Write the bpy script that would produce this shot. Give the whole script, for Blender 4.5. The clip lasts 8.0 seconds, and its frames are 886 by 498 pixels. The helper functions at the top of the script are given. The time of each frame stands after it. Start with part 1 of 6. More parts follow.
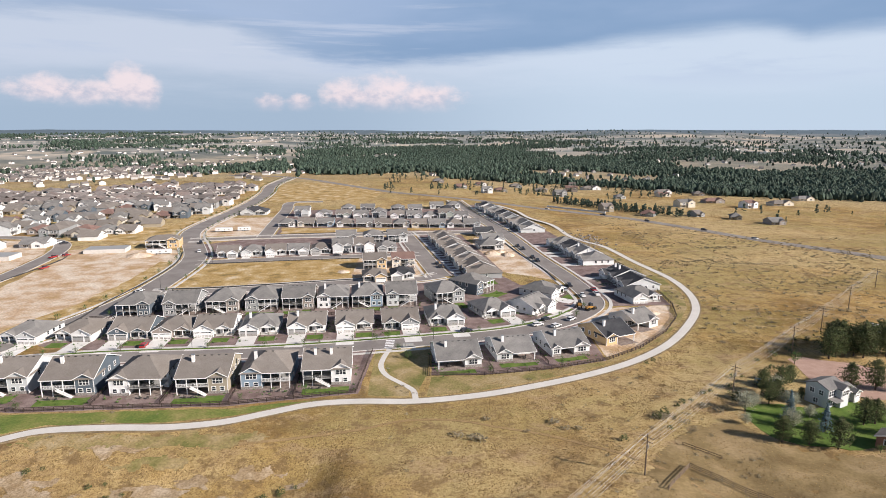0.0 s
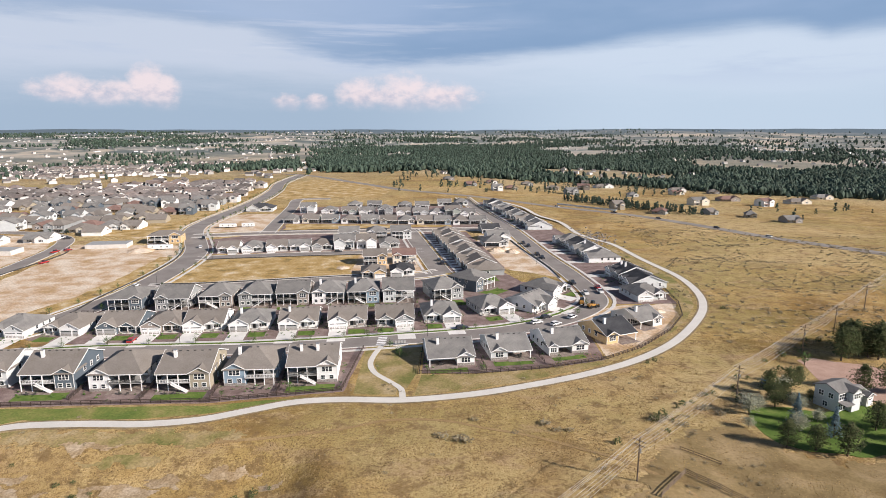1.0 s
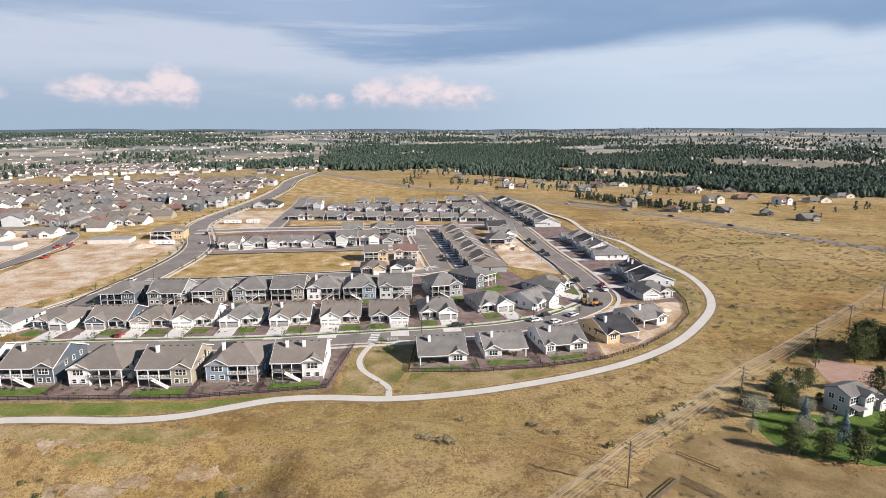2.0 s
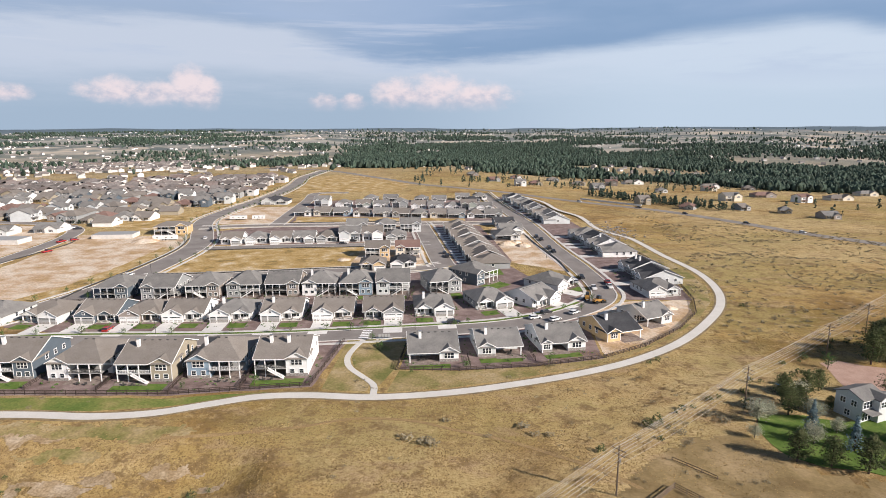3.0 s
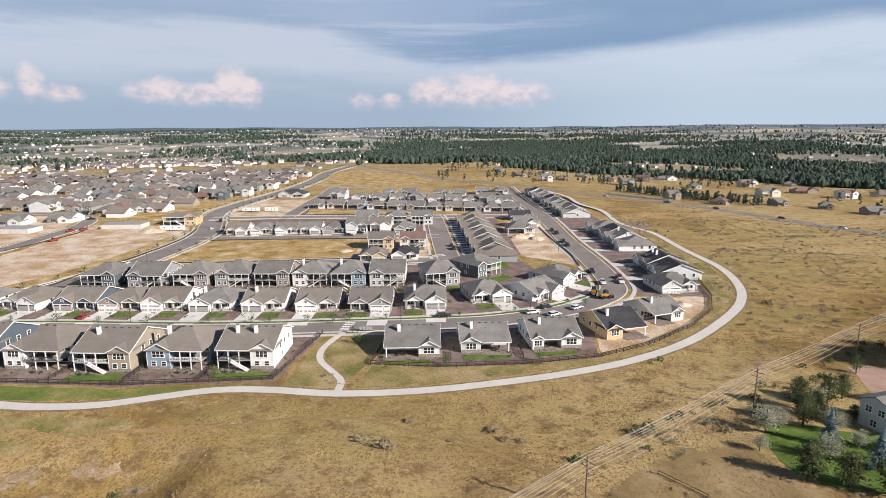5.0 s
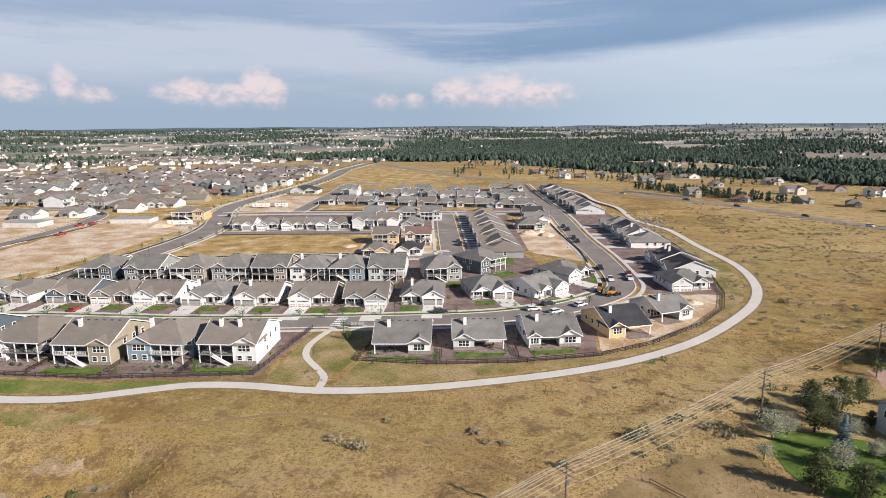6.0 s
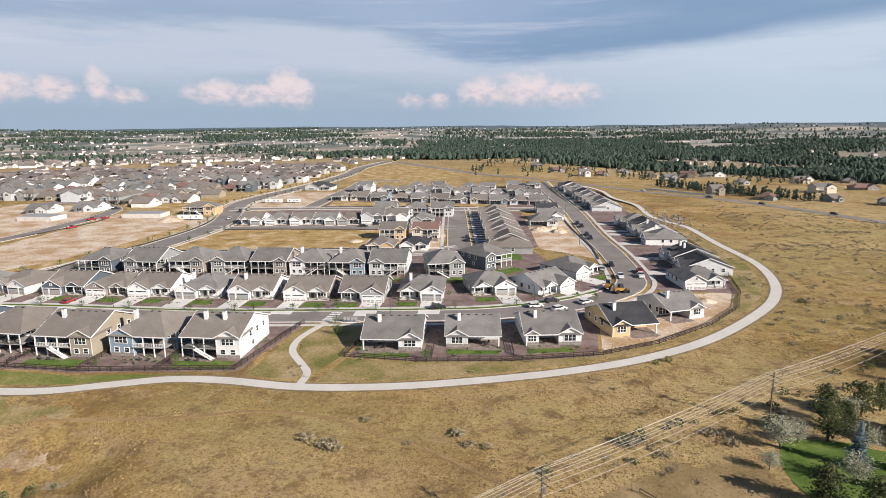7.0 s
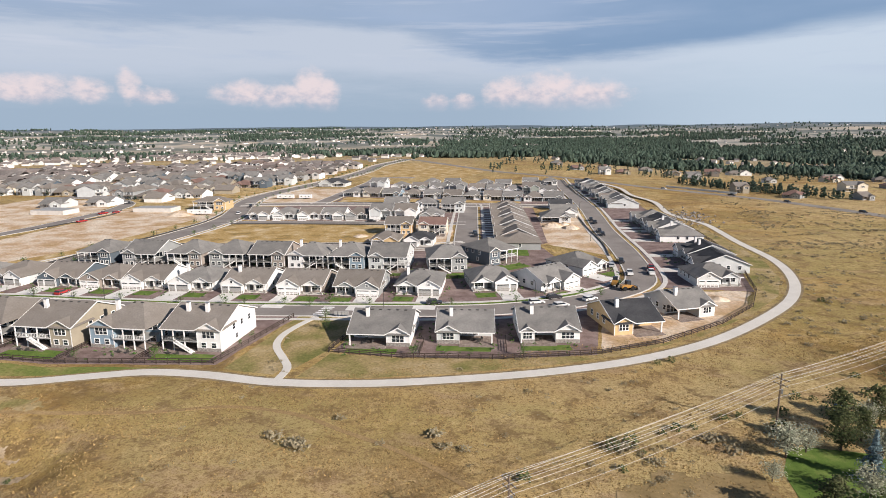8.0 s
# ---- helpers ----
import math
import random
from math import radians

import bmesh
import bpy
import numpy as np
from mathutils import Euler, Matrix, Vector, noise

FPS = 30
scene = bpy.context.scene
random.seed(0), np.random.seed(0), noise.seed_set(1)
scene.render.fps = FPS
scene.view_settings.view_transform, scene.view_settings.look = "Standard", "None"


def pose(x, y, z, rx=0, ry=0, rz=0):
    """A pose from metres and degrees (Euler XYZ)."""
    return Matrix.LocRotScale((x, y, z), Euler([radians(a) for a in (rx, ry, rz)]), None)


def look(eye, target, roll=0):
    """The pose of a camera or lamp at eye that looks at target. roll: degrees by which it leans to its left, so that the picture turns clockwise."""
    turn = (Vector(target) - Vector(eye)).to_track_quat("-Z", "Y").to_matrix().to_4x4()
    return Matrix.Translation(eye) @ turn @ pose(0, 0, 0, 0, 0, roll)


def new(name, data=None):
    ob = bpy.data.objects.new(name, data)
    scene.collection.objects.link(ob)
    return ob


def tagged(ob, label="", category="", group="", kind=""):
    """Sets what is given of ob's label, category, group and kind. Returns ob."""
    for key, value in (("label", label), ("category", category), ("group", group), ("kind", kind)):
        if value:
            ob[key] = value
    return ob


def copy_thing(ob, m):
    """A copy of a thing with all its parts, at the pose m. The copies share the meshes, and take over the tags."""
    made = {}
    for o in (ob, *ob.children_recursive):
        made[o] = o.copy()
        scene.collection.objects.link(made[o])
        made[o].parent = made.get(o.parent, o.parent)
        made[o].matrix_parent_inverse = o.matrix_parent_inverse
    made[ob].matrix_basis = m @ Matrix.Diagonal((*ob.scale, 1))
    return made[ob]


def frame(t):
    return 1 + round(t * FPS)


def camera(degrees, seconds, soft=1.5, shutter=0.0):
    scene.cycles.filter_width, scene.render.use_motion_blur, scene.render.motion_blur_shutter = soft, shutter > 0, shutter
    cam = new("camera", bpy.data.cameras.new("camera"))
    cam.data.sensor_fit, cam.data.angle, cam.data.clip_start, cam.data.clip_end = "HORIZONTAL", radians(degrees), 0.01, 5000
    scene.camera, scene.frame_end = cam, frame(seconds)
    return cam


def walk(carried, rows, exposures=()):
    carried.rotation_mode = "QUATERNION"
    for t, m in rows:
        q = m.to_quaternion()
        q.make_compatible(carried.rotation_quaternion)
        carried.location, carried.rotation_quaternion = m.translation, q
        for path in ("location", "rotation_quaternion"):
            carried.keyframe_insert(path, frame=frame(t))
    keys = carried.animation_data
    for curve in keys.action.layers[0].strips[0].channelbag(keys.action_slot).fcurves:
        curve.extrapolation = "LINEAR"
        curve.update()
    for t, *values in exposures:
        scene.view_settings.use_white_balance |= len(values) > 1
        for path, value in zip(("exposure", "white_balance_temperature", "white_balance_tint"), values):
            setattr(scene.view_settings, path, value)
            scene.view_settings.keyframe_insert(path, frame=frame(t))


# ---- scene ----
cam = camera(72.4, 8.0, soft=0.6)
PATH = [
    (0.0, (-0.70, 0.88, 77.83), (0.07, 98.85, 57.78), 0.06),
    (0.5, (2.91, 4.00, 76.24), (2.44, 101.97, 56.18), 0.03),
    (1.0, (6.80, 7.44, 74.56), (5.02, 105.38, 54.46), 0.01),
    (1.5, (10.40, 10.69, 72.99), (7.34, 108.60, 52.88), -0.01),
    (3.0, (21.52, 21.30, 68.03), (14.17, 118.97, 47.83), -0.13),
    (3.5, (24.97, 24.81, 66.47), (16.22, 122.35, 46.26), -0.17),
    (4.0, (28.65, 28.65, 64.75), (18.37, 126.03, 44.49), -0.20),
    (4.5, (32.01, 32.26, 63.18), (20.30, 129.48, 42.90), -0.24),
    (6.0, (42.30, 44.08, 57.99), (25.39, 140.53, 37.70), -0.37),
    (6.5, (45.44, 47.92, 56.32), (26.64, 144.02, 36.04), -0.40),
    (7.0, (48.74, 52.14, 54.51), (27.92, 147.83, 34.25), -0.42),
    (7.5, (51.70, 56.11, 52.81), (29.00, 151.38, 32.59), -0.44),
    (8.0, (54.85, 60.44, 50.94), (30.23, 155.24, 30.74), -0.45),
]
walk(cam, [(t, look(eye, target, roll)) for t, eye, target, roll in PATH], exposures=((0.0, 0.62, 6190, 15.5), (8.0, 0.51, 6260, 14.5)))

# ---- daylight ----
SUN_EL, SUN_AZ = 27.5, 114.0            # degrees above the horizon; clockwise from +y
world = bpy.data.worlds.new("sky")
scene.world = world
world.use_nodes = True
SKY_STRENGTH, CLOUD_LIGHT = 0.05, 0.68


def build_sky():
    nt = world.node_tree
    nt.nodes.clear()
    N, Lk = nt.nodes.new, nt.links.new

    def math_node(op, a, b=None, c=None, clamp=False):
        n = N("ShaderNodeMath")
        n.operation, n.use_clamp = op, clamp
        for i, v in enumerate((a, b, c)):
            if v is None:
                continue
            if isinstance(v, (int, float)):
                n.inputs[i].default_value = v
            else:
                Lk(v, n.inputs[i])
        return n.outputs[0]

    def smooth(v, lo, hi):
        n = N("ShaderNodeMapRange")
        n.interpolation_type = "SMOOTHSTEP"
        Lk(v, n.inputs[0])
        n.inputs[1].default_value, n.inputs[2].default_value = lo, hi
        return n.outputs[0]

    def mix(f, a, b):
        n = N("ShaderNodeMix")
        n.data_type = "RGBA"
        if isinstance(f, float):
            n.inputs[0].default_value = f
        else:
            Lk(f, n.inputs[0])
        for i, v in ((6, a), (7, b)):
            if isinstance(v, tuple):
                n.inputs[i].default_value = (*v, 1)
            else:
                Lk(v, n.inputs[i])
        return n.outputs[2]

    sky = N("ShaderNodeTexSky")
    sky.sky_type, sky.sun_disc = "NISHITA", False
    sky.sun_elevation, sky.sun_rotation = radians(SUN_EL), radians(SUN_AZ)
    sky.altitude, sky.dust_density = 1900, 1.5
    geo = N("ShaderNodeTexCoord")
    sep = N("ShaderNodeSeparateXYZ")
    Lk(geo.outputs["Generated"], sep.inputs[0])
    x, y, z = sep.outputs
    el = math_node("MULTIPLY", math_node("ARCSINE", z), 57.2958)
    az = math_node("SUBTRACT", math_node("MULTIPLY", math_node("ARCTAN2", x, y), 57.2958), 1.3)

    def cloud_noise(sx, sz, scale, detail, rough, seed):
        c = N("ShaderNodeCombineXYZ")
        Lk(math_node("MULTIPLY", az, sx), c.inputs[0])
        Lk(math_node("MULTIPLY", el, sz), c.inputs[1])
        c.inputs[2].default_value = seed
        n = N("ShaderNodeTexNoise")
        n.inputs["Scale"].default_value = scale
        n.inputs["Detail"].default_value = detail
        n.inputs["Roughness"].default_value = rough
        Lk(c.outputs[0], n.inputs["Vector"])
        return n.outputs[0]

    broad = cloud_noise(0.030, 0.13, 1.0, 5, 0.5, 3.0)
    fine = cloud_noise(0.06, 0.40, 1.0, 9, 0.62, 7.0)
    puff = cloud_noise(0.34, 0.50, 1.0, 9, 0.66, 1.7)
    detail = cloud_noise(0.9, 1.3, 1.0, 8, 0.6, 4.1)
    right = smooth(az, -14.0, 16.0)
    # bluish haze over the horizon, a wide pale sheet above it that reaches down on one side
    low = mix(right, (0.375, 0.48, 0.575), (0.53, 0.64, 0.72))
    veil = math_node("MULTIPLY", smooth(math_node("ADD", el, math_node("MULTIPLY", math_node("SUBTRACT", fine, 0.5), 5.0)), 1.2, 5.6), 0.85)
    c1 = mix(veil, low, mix(right, (0.59, 0.65, 0.72), (0.605, 0.695, 0.77)))
    patches = math_node("MULTIPLY", smooth(fine, 0.50, 0.68), smooth(el, 2.5, 5.0))
    c1 = mix(math_node("MULTIPLY", patches, 0.5), c1, (0.46, 0.555, 0.68))
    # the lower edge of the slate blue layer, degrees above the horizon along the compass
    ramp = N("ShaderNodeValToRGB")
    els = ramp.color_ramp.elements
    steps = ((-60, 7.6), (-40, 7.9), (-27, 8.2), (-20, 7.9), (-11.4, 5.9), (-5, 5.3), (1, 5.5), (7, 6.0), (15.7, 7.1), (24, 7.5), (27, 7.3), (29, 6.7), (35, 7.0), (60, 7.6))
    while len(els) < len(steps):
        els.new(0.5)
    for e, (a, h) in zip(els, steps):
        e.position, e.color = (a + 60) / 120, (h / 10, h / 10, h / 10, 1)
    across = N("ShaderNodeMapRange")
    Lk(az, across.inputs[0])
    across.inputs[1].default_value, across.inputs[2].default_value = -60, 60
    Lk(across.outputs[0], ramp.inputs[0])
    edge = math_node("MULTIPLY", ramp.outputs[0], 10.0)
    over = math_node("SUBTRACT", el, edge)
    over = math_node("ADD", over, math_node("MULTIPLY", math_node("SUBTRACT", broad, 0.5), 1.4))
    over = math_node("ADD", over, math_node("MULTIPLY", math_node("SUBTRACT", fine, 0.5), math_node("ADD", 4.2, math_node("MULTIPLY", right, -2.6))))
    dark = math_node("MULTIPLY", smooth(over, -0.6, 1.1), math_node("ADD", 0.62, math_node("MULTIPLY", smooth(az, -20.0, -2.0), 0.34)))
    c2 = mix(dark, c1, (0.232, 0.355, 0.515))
    glow = math_node("MULTIPLY", smooth(over, 0.4, 2.6), smooth(broad, 0.42, 0.62))
    c2 = mix(math_node("MULTIPLY", glow, 0.45), c2, (0.44, 0.54, 0.69))
    streak = math_node("MULTIPLY", smooth(cloud_noise(0.05, 0.75, 1.0, 7, 0.6, 12.0), 0.52, 0.68), math_node("MULTIPLY", smooth(az, 8.0, -6.0), smooth(el, 5.0, 6.5)))
    c2 = mix(math_node("MULTIPLY", streak, 0.35), c2, (0.70, 0.73, 0.78))
    # heaped clouds low over the horizon
    heap = None
    for a0, e0, ra, re in ((-33.2, 2.7, 2.8, 1.0), (-30.6, 2.5, 2.8, 1.1), (-27.6, 3.1, 1.5, 1.7), (-26.4, 2.6, 1.2, 1.5), (-16.4, 1.9, 1.3, 0.8), (-13.8, 1.9, 1.2, 0.8), (-9.6, 2.6, 2.4, 1.4), (-6.2, 2.6, 2.8, 1.9), (-2.8, 2.2, 3.4, 1.5), (-50, 2.9, 4.2, 1.0), (-45.4, 2.9, 1.8, 0.9), (-42.4, 3.2, 0.9, 1.3), (-41.0, 2.5, 1.8, 0.7)):
        da = math_node("DIVIDE", math_node("SUBTRACT", az, a0), ra)
        de = math_node("DIVIDE", math_node("SUBTRACT", el, e0), re)
        d = math_node("ADD", math_node("MULTIPLY", da, da), math_node("MULTIPLY", de, de))
        g = math_node("SUBTRACT", 1.0, d)
        heap = g if heap is None else math_node("MAXIMUM", heap, g)
    heap = math_node("ADD", heap, math_node("MULTIPLY", math_node("SUBTRACT", puff, 0.5), 3.4))
    heap = math_node("ADD", heap, math_node("MULTIPLY", math_node("SUBTRACT", detail, 0.5), 1.6))
    heap = math_node("MULTIPLY", smooth(heap, -0.7, 1.1), smooth(el, 0.8, 2.6))
    shade = math_node("ADD", el, math_node("MULTIPLY", math_node("SUBTRACT", detail, 0.5), 7.0))
    hc = mix(smooth(shade, 0.8, 3.4), (0.60, 0.57, 0.62), (0.93, 0.78, 0.735))
    c3 = mix(math_node("MULTIPLY", heap, 0.8), c2, hc)
    cover = smooth(el, 34.0, 15.0)
    bg1, bg2 = N("ShaderNodeBackground"), N("ShaderNodeBackground")
    Lk(sky.outputs[0], bg1.inputs[0])
    bg1.inputs[1].default_value = SKY_STRENGTH
    Lk(c3, bg2.inputs[0])
    bg2.inputs[1].default_value = CLOUD_LIGHT
    ms = N("ShaderNodeMixShader")
    Lk(cover, ms.inputs[0])
    Lk(bg1.outputs[0], ms.inputs[1])
    Lk(bg2.outputs[0], ms.inputs[2])
    out = N("ShaderNodeOutputWorld")
    Lk(ms.outputs[0], out.inputs[0])


build_sky()
sun_data = bpy.data.lights.new("sun", "SUN")
sun_data.energy, sun_data.angle, sun_data.color = 5.0, radians(0.6), (1.0, 0.90, 0.76)
sun = new("sun", sun_data)
sun_way = Vector((math.sin(radians(SUN_AZ)) * math.cos(radians(SUN_EL)), math.cos(radians(SUN_AZ)) * math.cos(radians(SUN_EL)), math.sin(radians(SUN_EL))))
sun.matrix_world = look(sun_way * 900, (0, 0, 0))


# ---- materials ----
def material(name, stops, scale=1.0, fine=12.0, rough=0.85, bump=0.15, spec=0.3, metal=0.0, per_object=0.0, per_island=0.0, stretch=(1, 1, 1), lap=0.0, bump_size=0.02, speck=0.25):
    """stops: colours blended by a large noise; fine: the grain's scale; lap: height of horizontal boards."""
    m = bpy.data.materials.new(name)
    m.use_nodes = True
    nt = m.node_tree
    N, Lk = nt.nodes.new, nt.links.new
    b = nt.nodes["Principled BSDF"]
    b.inputs["Roughness"].default_value = rough
    b.inputs["Metallic"].default_value = metal
    b.inputs["Specular IOR Level"].default_value = spec
    tc = N("ShaderNodeTexCoord")
    mp = N("ShaderNodeMapping")
    mp.inputs["Scale"].default_value = stretch
    Lk(tc.outputs["Object"], mp.inputs[0])
    n1, n2 = N("ShaderNodeTexNoise"), N("ShaderNodeTexNoise")
    for n, s, d in ((n1, scale, 5), (n2, fine, 3)):
        n.inputs["Scale"].default_value, n.inputs["Detail"].default_value = s, d
        n.inputs["Roughness"].default_value = 0.62
        Lk(mp.outputs[0], n.inputs["Vector"])
    ramp = N("ShaderNodeValToRGB")
    els = ramp.color_ramp.elements
    while len(els) < len(stops):
        els.new(0.5)
    for i, c in enumerate(stops):
        els[i].position = 0.34 + 0.32 * i / max(1, len(stops) - 1)
        els[i].color = (*c, 1)
    Lk(n1.outputs[0], ramp.inputs[0])
    col = ramp.outputs[0]
    vr = N("ShaderNodeMapRange")
    vr.inputs[1].default_value, vr.inputs[2].default_value = 0.25, 0.75
    vr.inputs[3].default_value, vr.inputs[4].default_value = 1 - speck, 1 + speck
    Lk(n2.outputs[0], vr.inputs[0])
    value = vr.outputs[0]
    for amount, node, socket in ((per_object, "ShaderNodeObjectInfo", "Random"), (per_island, "ShaderNodeNewGeometry", "Random Per Island")):
        if amount:
            o = N(node)
            r = N("ShaderNodeMapRange")
            r.inputs[3].default_value, r.inputs[4].default_value = 1 - amount, 1 + amount
            Lk(o.outputs[socket], r.inputs[0])
            mu = N("ShaderNodeMath")
            mu.operation = "MULTIPLY"
            Lk(value, mu.inputs[0])
            Lk(r.outputs[0], mu.inputs[1])
            value = mu.outputs[0]
    sc = N("ShaderNodeVectorMath")
    sc.operation = "SCALE"
    Lk(col, sc.inputs[0])
    Lk(value, sc.inputs["Scale"])
    Lk(sc.outputs[0], b.inputs["Base Color"])
    height = n2.outputs[0]
    if lap:
        s = N("ShaderNodeSeparateXYZ")
        Lk(tc.outputs["Object"], s.inputs[0])
        d = N("ShaderNodeMath")
        d.operation = "DIVIDE"
        d.inputs[1].default_value = lap
        Lk(s.outputs[2], d.inputs[0])
        f = N("ShaderNodeMath")
        f.operation = "FRACT"
        Lk(d.outputs[0], f.inputs[0])
        a = N("ShaderNodeMath")
        a.operation = "MULTIPLY_ADD"
        a.inputs[1].default_value = -1.0
        Lk(f.outputs[0], a.inputs[0])
        Lk(n2.outputs[0], a.inputs[2])
        height = a.outputs[0]
    if bump:
        bp = N("ShaderNodeBump")
        bp.inputs["Strength"].default_value, bp.inputs["Distance"].default_value = bump, bump_size
        Lk(height, bp.inputs["Height"])
        Lk(bp.outputs[0], b.inputs["Normal"])
    return m


def plain(name, c, rough=0.5, spec=0.4, metal=0.0, fine=8.0, speck=0.06, per_object=0.0):
    return material(name, [tuple(v * 0.94 for v in c), tuple(min(1, v * 1.05) for v in c)], 0.7, fine, rough, 0.05, spec, metal, per_object, speck=speck)


def siding(name, c):
    return material(name, [tuple(v * 0.92 for v in c), c, tuple(min(0.9, v * 1.06) for v in c)], 0.35, 5.0, 0.7, 0.5, 0.25, lap=0.2, bump_size=0.02, speck=0.07)


SIDING = {k: siding("siding_" + k, c) for k, c in dict(
    white=(0.74, 0.74, 0.73), slate=(0.10, 0.125, 0.15), grey=(0.30, 0.31, 0.31), tan=(0.34, 0.30, 0.23), blue=(0.24, 0.32, 0.39),
    pale=(0.55, 0.57, 0.57), cream=(0.62, 0.57, 0.47), sage=(0.33, 0.36, 0.32), taupe=(0.30, 0.26, 0.23), brick=(0.26, 0.14, 0.10), char=(0.12, 0.12, 0.125)).items()}
ROOFS = {k: material("shingle_" + k, c, 0.25, 2.6, 0.92, 0.6, 0.15, stretch=(1, 1, 1), lap=0.16, bump_size=0.03, per_object=0.12, speck=0.16) for k, c in dict(
    grey=[(0.17, 0.165, 0.16), (0.205, 0.20, 0.19), (0.235, 0.225, 0.215)], brown=[(0.19, 0.17, 0.15), (0.225, 0.205, 0.185)],
    dark=[(0.05, 0.052, 0.058), (0.075, 0.077, 0.082)], red=[(0.19, 0.12, 0.105), (0.23, 0.155, 0.13)]).items()}
WHITE = plain("white_trim_paint", (0.78, 0.78, 0.77), 0.5)
DARK_TRIM = plain("dark_bronze_trim", (0.05, 0.048, 0.045), 0.5)
GLASS = plain("window_glass", (0.025, 0.032, 0.04), 0.06, 0.7, speck=0.02)
DOOR_DARK = plain("dark_door_paint", (0.05, 0.055, 0.06), 0.4)
DOOR_GREY = plain("grey_garage_paint", (0.33, 0.33, 0.32), 0.5)
STONE = material("stone_veneer", [(0.16, 0.145, 0.13), (0.27, 0.25, 0.23), (0.36, 0.33, 0.30)], 2.2, 9.0, 0.9, 0.6, 0.2, bump_size=0.05, speck=0.3)
DRIVE = material("new_driveway_concrete", [(0.62, 0.605, 0.58), (0.70, 0.69, 0.665)], 0.3, 4.0, 0.9, 0.15, 0.2, per_object=0.06, speck=0.07)
CONCRETE = material("concrete", [(0.50, 0.485, 0.45), (0.58, 0.56, 0.53), (0.62, 0.605, 0.57)], 0.4, 5.0, 0.9, 0.2, 0.2, speck=0.1)
PATHMAT = material("trail_concrete", [(0.56, 0.54, 0.50), (0.63, 0.61, 0.57)], 0.15, 3.0, 0.9, 0.2, 0.2, speck=0.08)
ASPHALT = material("asphalt", [(0.20, 0.18, 0.168), (0.235, 0.215, 0.20), (0.27, 0.25, 0.235)], 0.08, 2.0, 0.93, 0.3, 0.2, speck=0.12)
MULCH = material("rock_mulch", [(0.15, 0.108, 0.098), (0.215, 0.16, 0.148), (0.29, 0.228, 0.21)], 0.2, 3.0, 0.95, 0.7, 0.1, bump_size=0.06, speck=0.3)
PAVER = material("brown_pavers", [(0.17, 0.135, 0.115), (0.25, 0.205, 0.18), (0.31, 0.265, 0.24)], 0.8, 6.0, 0.9, 0.4, 0.2, bump_size=0.03, speck=0.3)
DIRT = material("graded_dirt", [(0.40, 0.275, 0.14), (0.49, 0.355, 0.235), (0.60, 0.50, 0.39), (0.66, 0.58, 0.48)], 0.08, 1.1, 0.95, 0.6, 0.1, bump_size=0.15, speck=0.32)
STRAW = material("dry_weeds_on_dirt", [(0.22, 0.165, 0.07), (0.37, 0.25, 0.095), (0.45, 0.33, 0.16), (0.58, 0.48, 0.34)], 0.1, 1.1, 0.95, 0.6, 0.1, bump_size=0.15, speck=0.4)
LAWN = material("mown_lawn", [(0.075, 0.125, 0.026), (0.105, 0.165, 0.036), (0.155, 0.20, 0.055)], 0.3, 8.0, 0.95, 0.6, 0.1, bump_size=0.05, speck=0.25)
WOOD_FENCE = plain("stained_fence_wood", (0.06, 0.045, 0.038), 0.85, 0.2, per_object=0.2, speck=0.2)
TIMBER = material("weathered_pole_wood", [(0.12, 0.09, 0.065), (0.22, 0.17, 0.13)], 1.0, 10.0, 0.9, 0.4, 0.15, stretch=(6, 6, 0.6))
SIDING["sheath"] = SHEATH = material("bare_wood_sheathing", [(0.52, 0.375, 0.20), (0.62, 0.46, 0.26)], 0.6, 7.0, 0.85, 0.2, 0.2, per_object=0.05, speck=0.12)
METAL = plain("painted_metal", (0.30, 0.30, 0.30), 0.35, 0.5, 0.6)
TYRE = plain("tyre_rubber", (0.02, 0.02, 0.02), 0.9, 0.2)
WIRE = plain("aluminium_cable", (0.62, 0.60, 0.56), 0.5, 0.5, 0.3)
BARK = material("bark", [(0.06, 0.045, 0.035), (0.12, 0.09, 0.07)], 2.0, 12.0, 0.95, 0.6, 0.1, stretch=(3, 3, 0.6))


def leafy(name, stops):
    return material(name, stops, 0.5, 3.0, 0.8, 0.0, 0.2, per_object=0.15, per_island=0.5, speck=0.3)


PINE = leafy("pine_needles", [(0.05, 0.07, 0.026), (0.085, 0.10, 0.038), (0.125, 0.125, 0.052)])
OLIVE = leafy("silver_leaves", [(0.22, 0.225, 0.15), (0.33, 0.335, 0.24), (0.42, 0.42, 0.33)])
SPRUCE = leafy("blue_spruce_needles", [(0.09, 0.14, 0.15), (0.16, 0.22, 0.24)])
GREEN = leafy("green_leaves", [(0.04, 0.085, 0.02), (0.07, 0.13, 0.03), (0.10, 0.16, 0.05)])
FARWOOD = leafy("far_wood_foliage", [(0.026, 0.046, 0.036), (0.040, 0.062, 0.046), (0.062, 0.080, 0.052)])
SAGE = material("sagebrush", [(0.185, 0.15, 0.09), (0.26, 0.22, 0.14), (0.33, 0.29, 0.20)], 0.5, 3.0, 0.9, 0.0, 0.1, per_island=0.25, speck=0.3)
DRYGRASS = leafy("dry_grass_blades", [(0.19, 0.125, 0.05), (0.31, 0.21, 0.085), (0.40, 0.285, 0.125)])


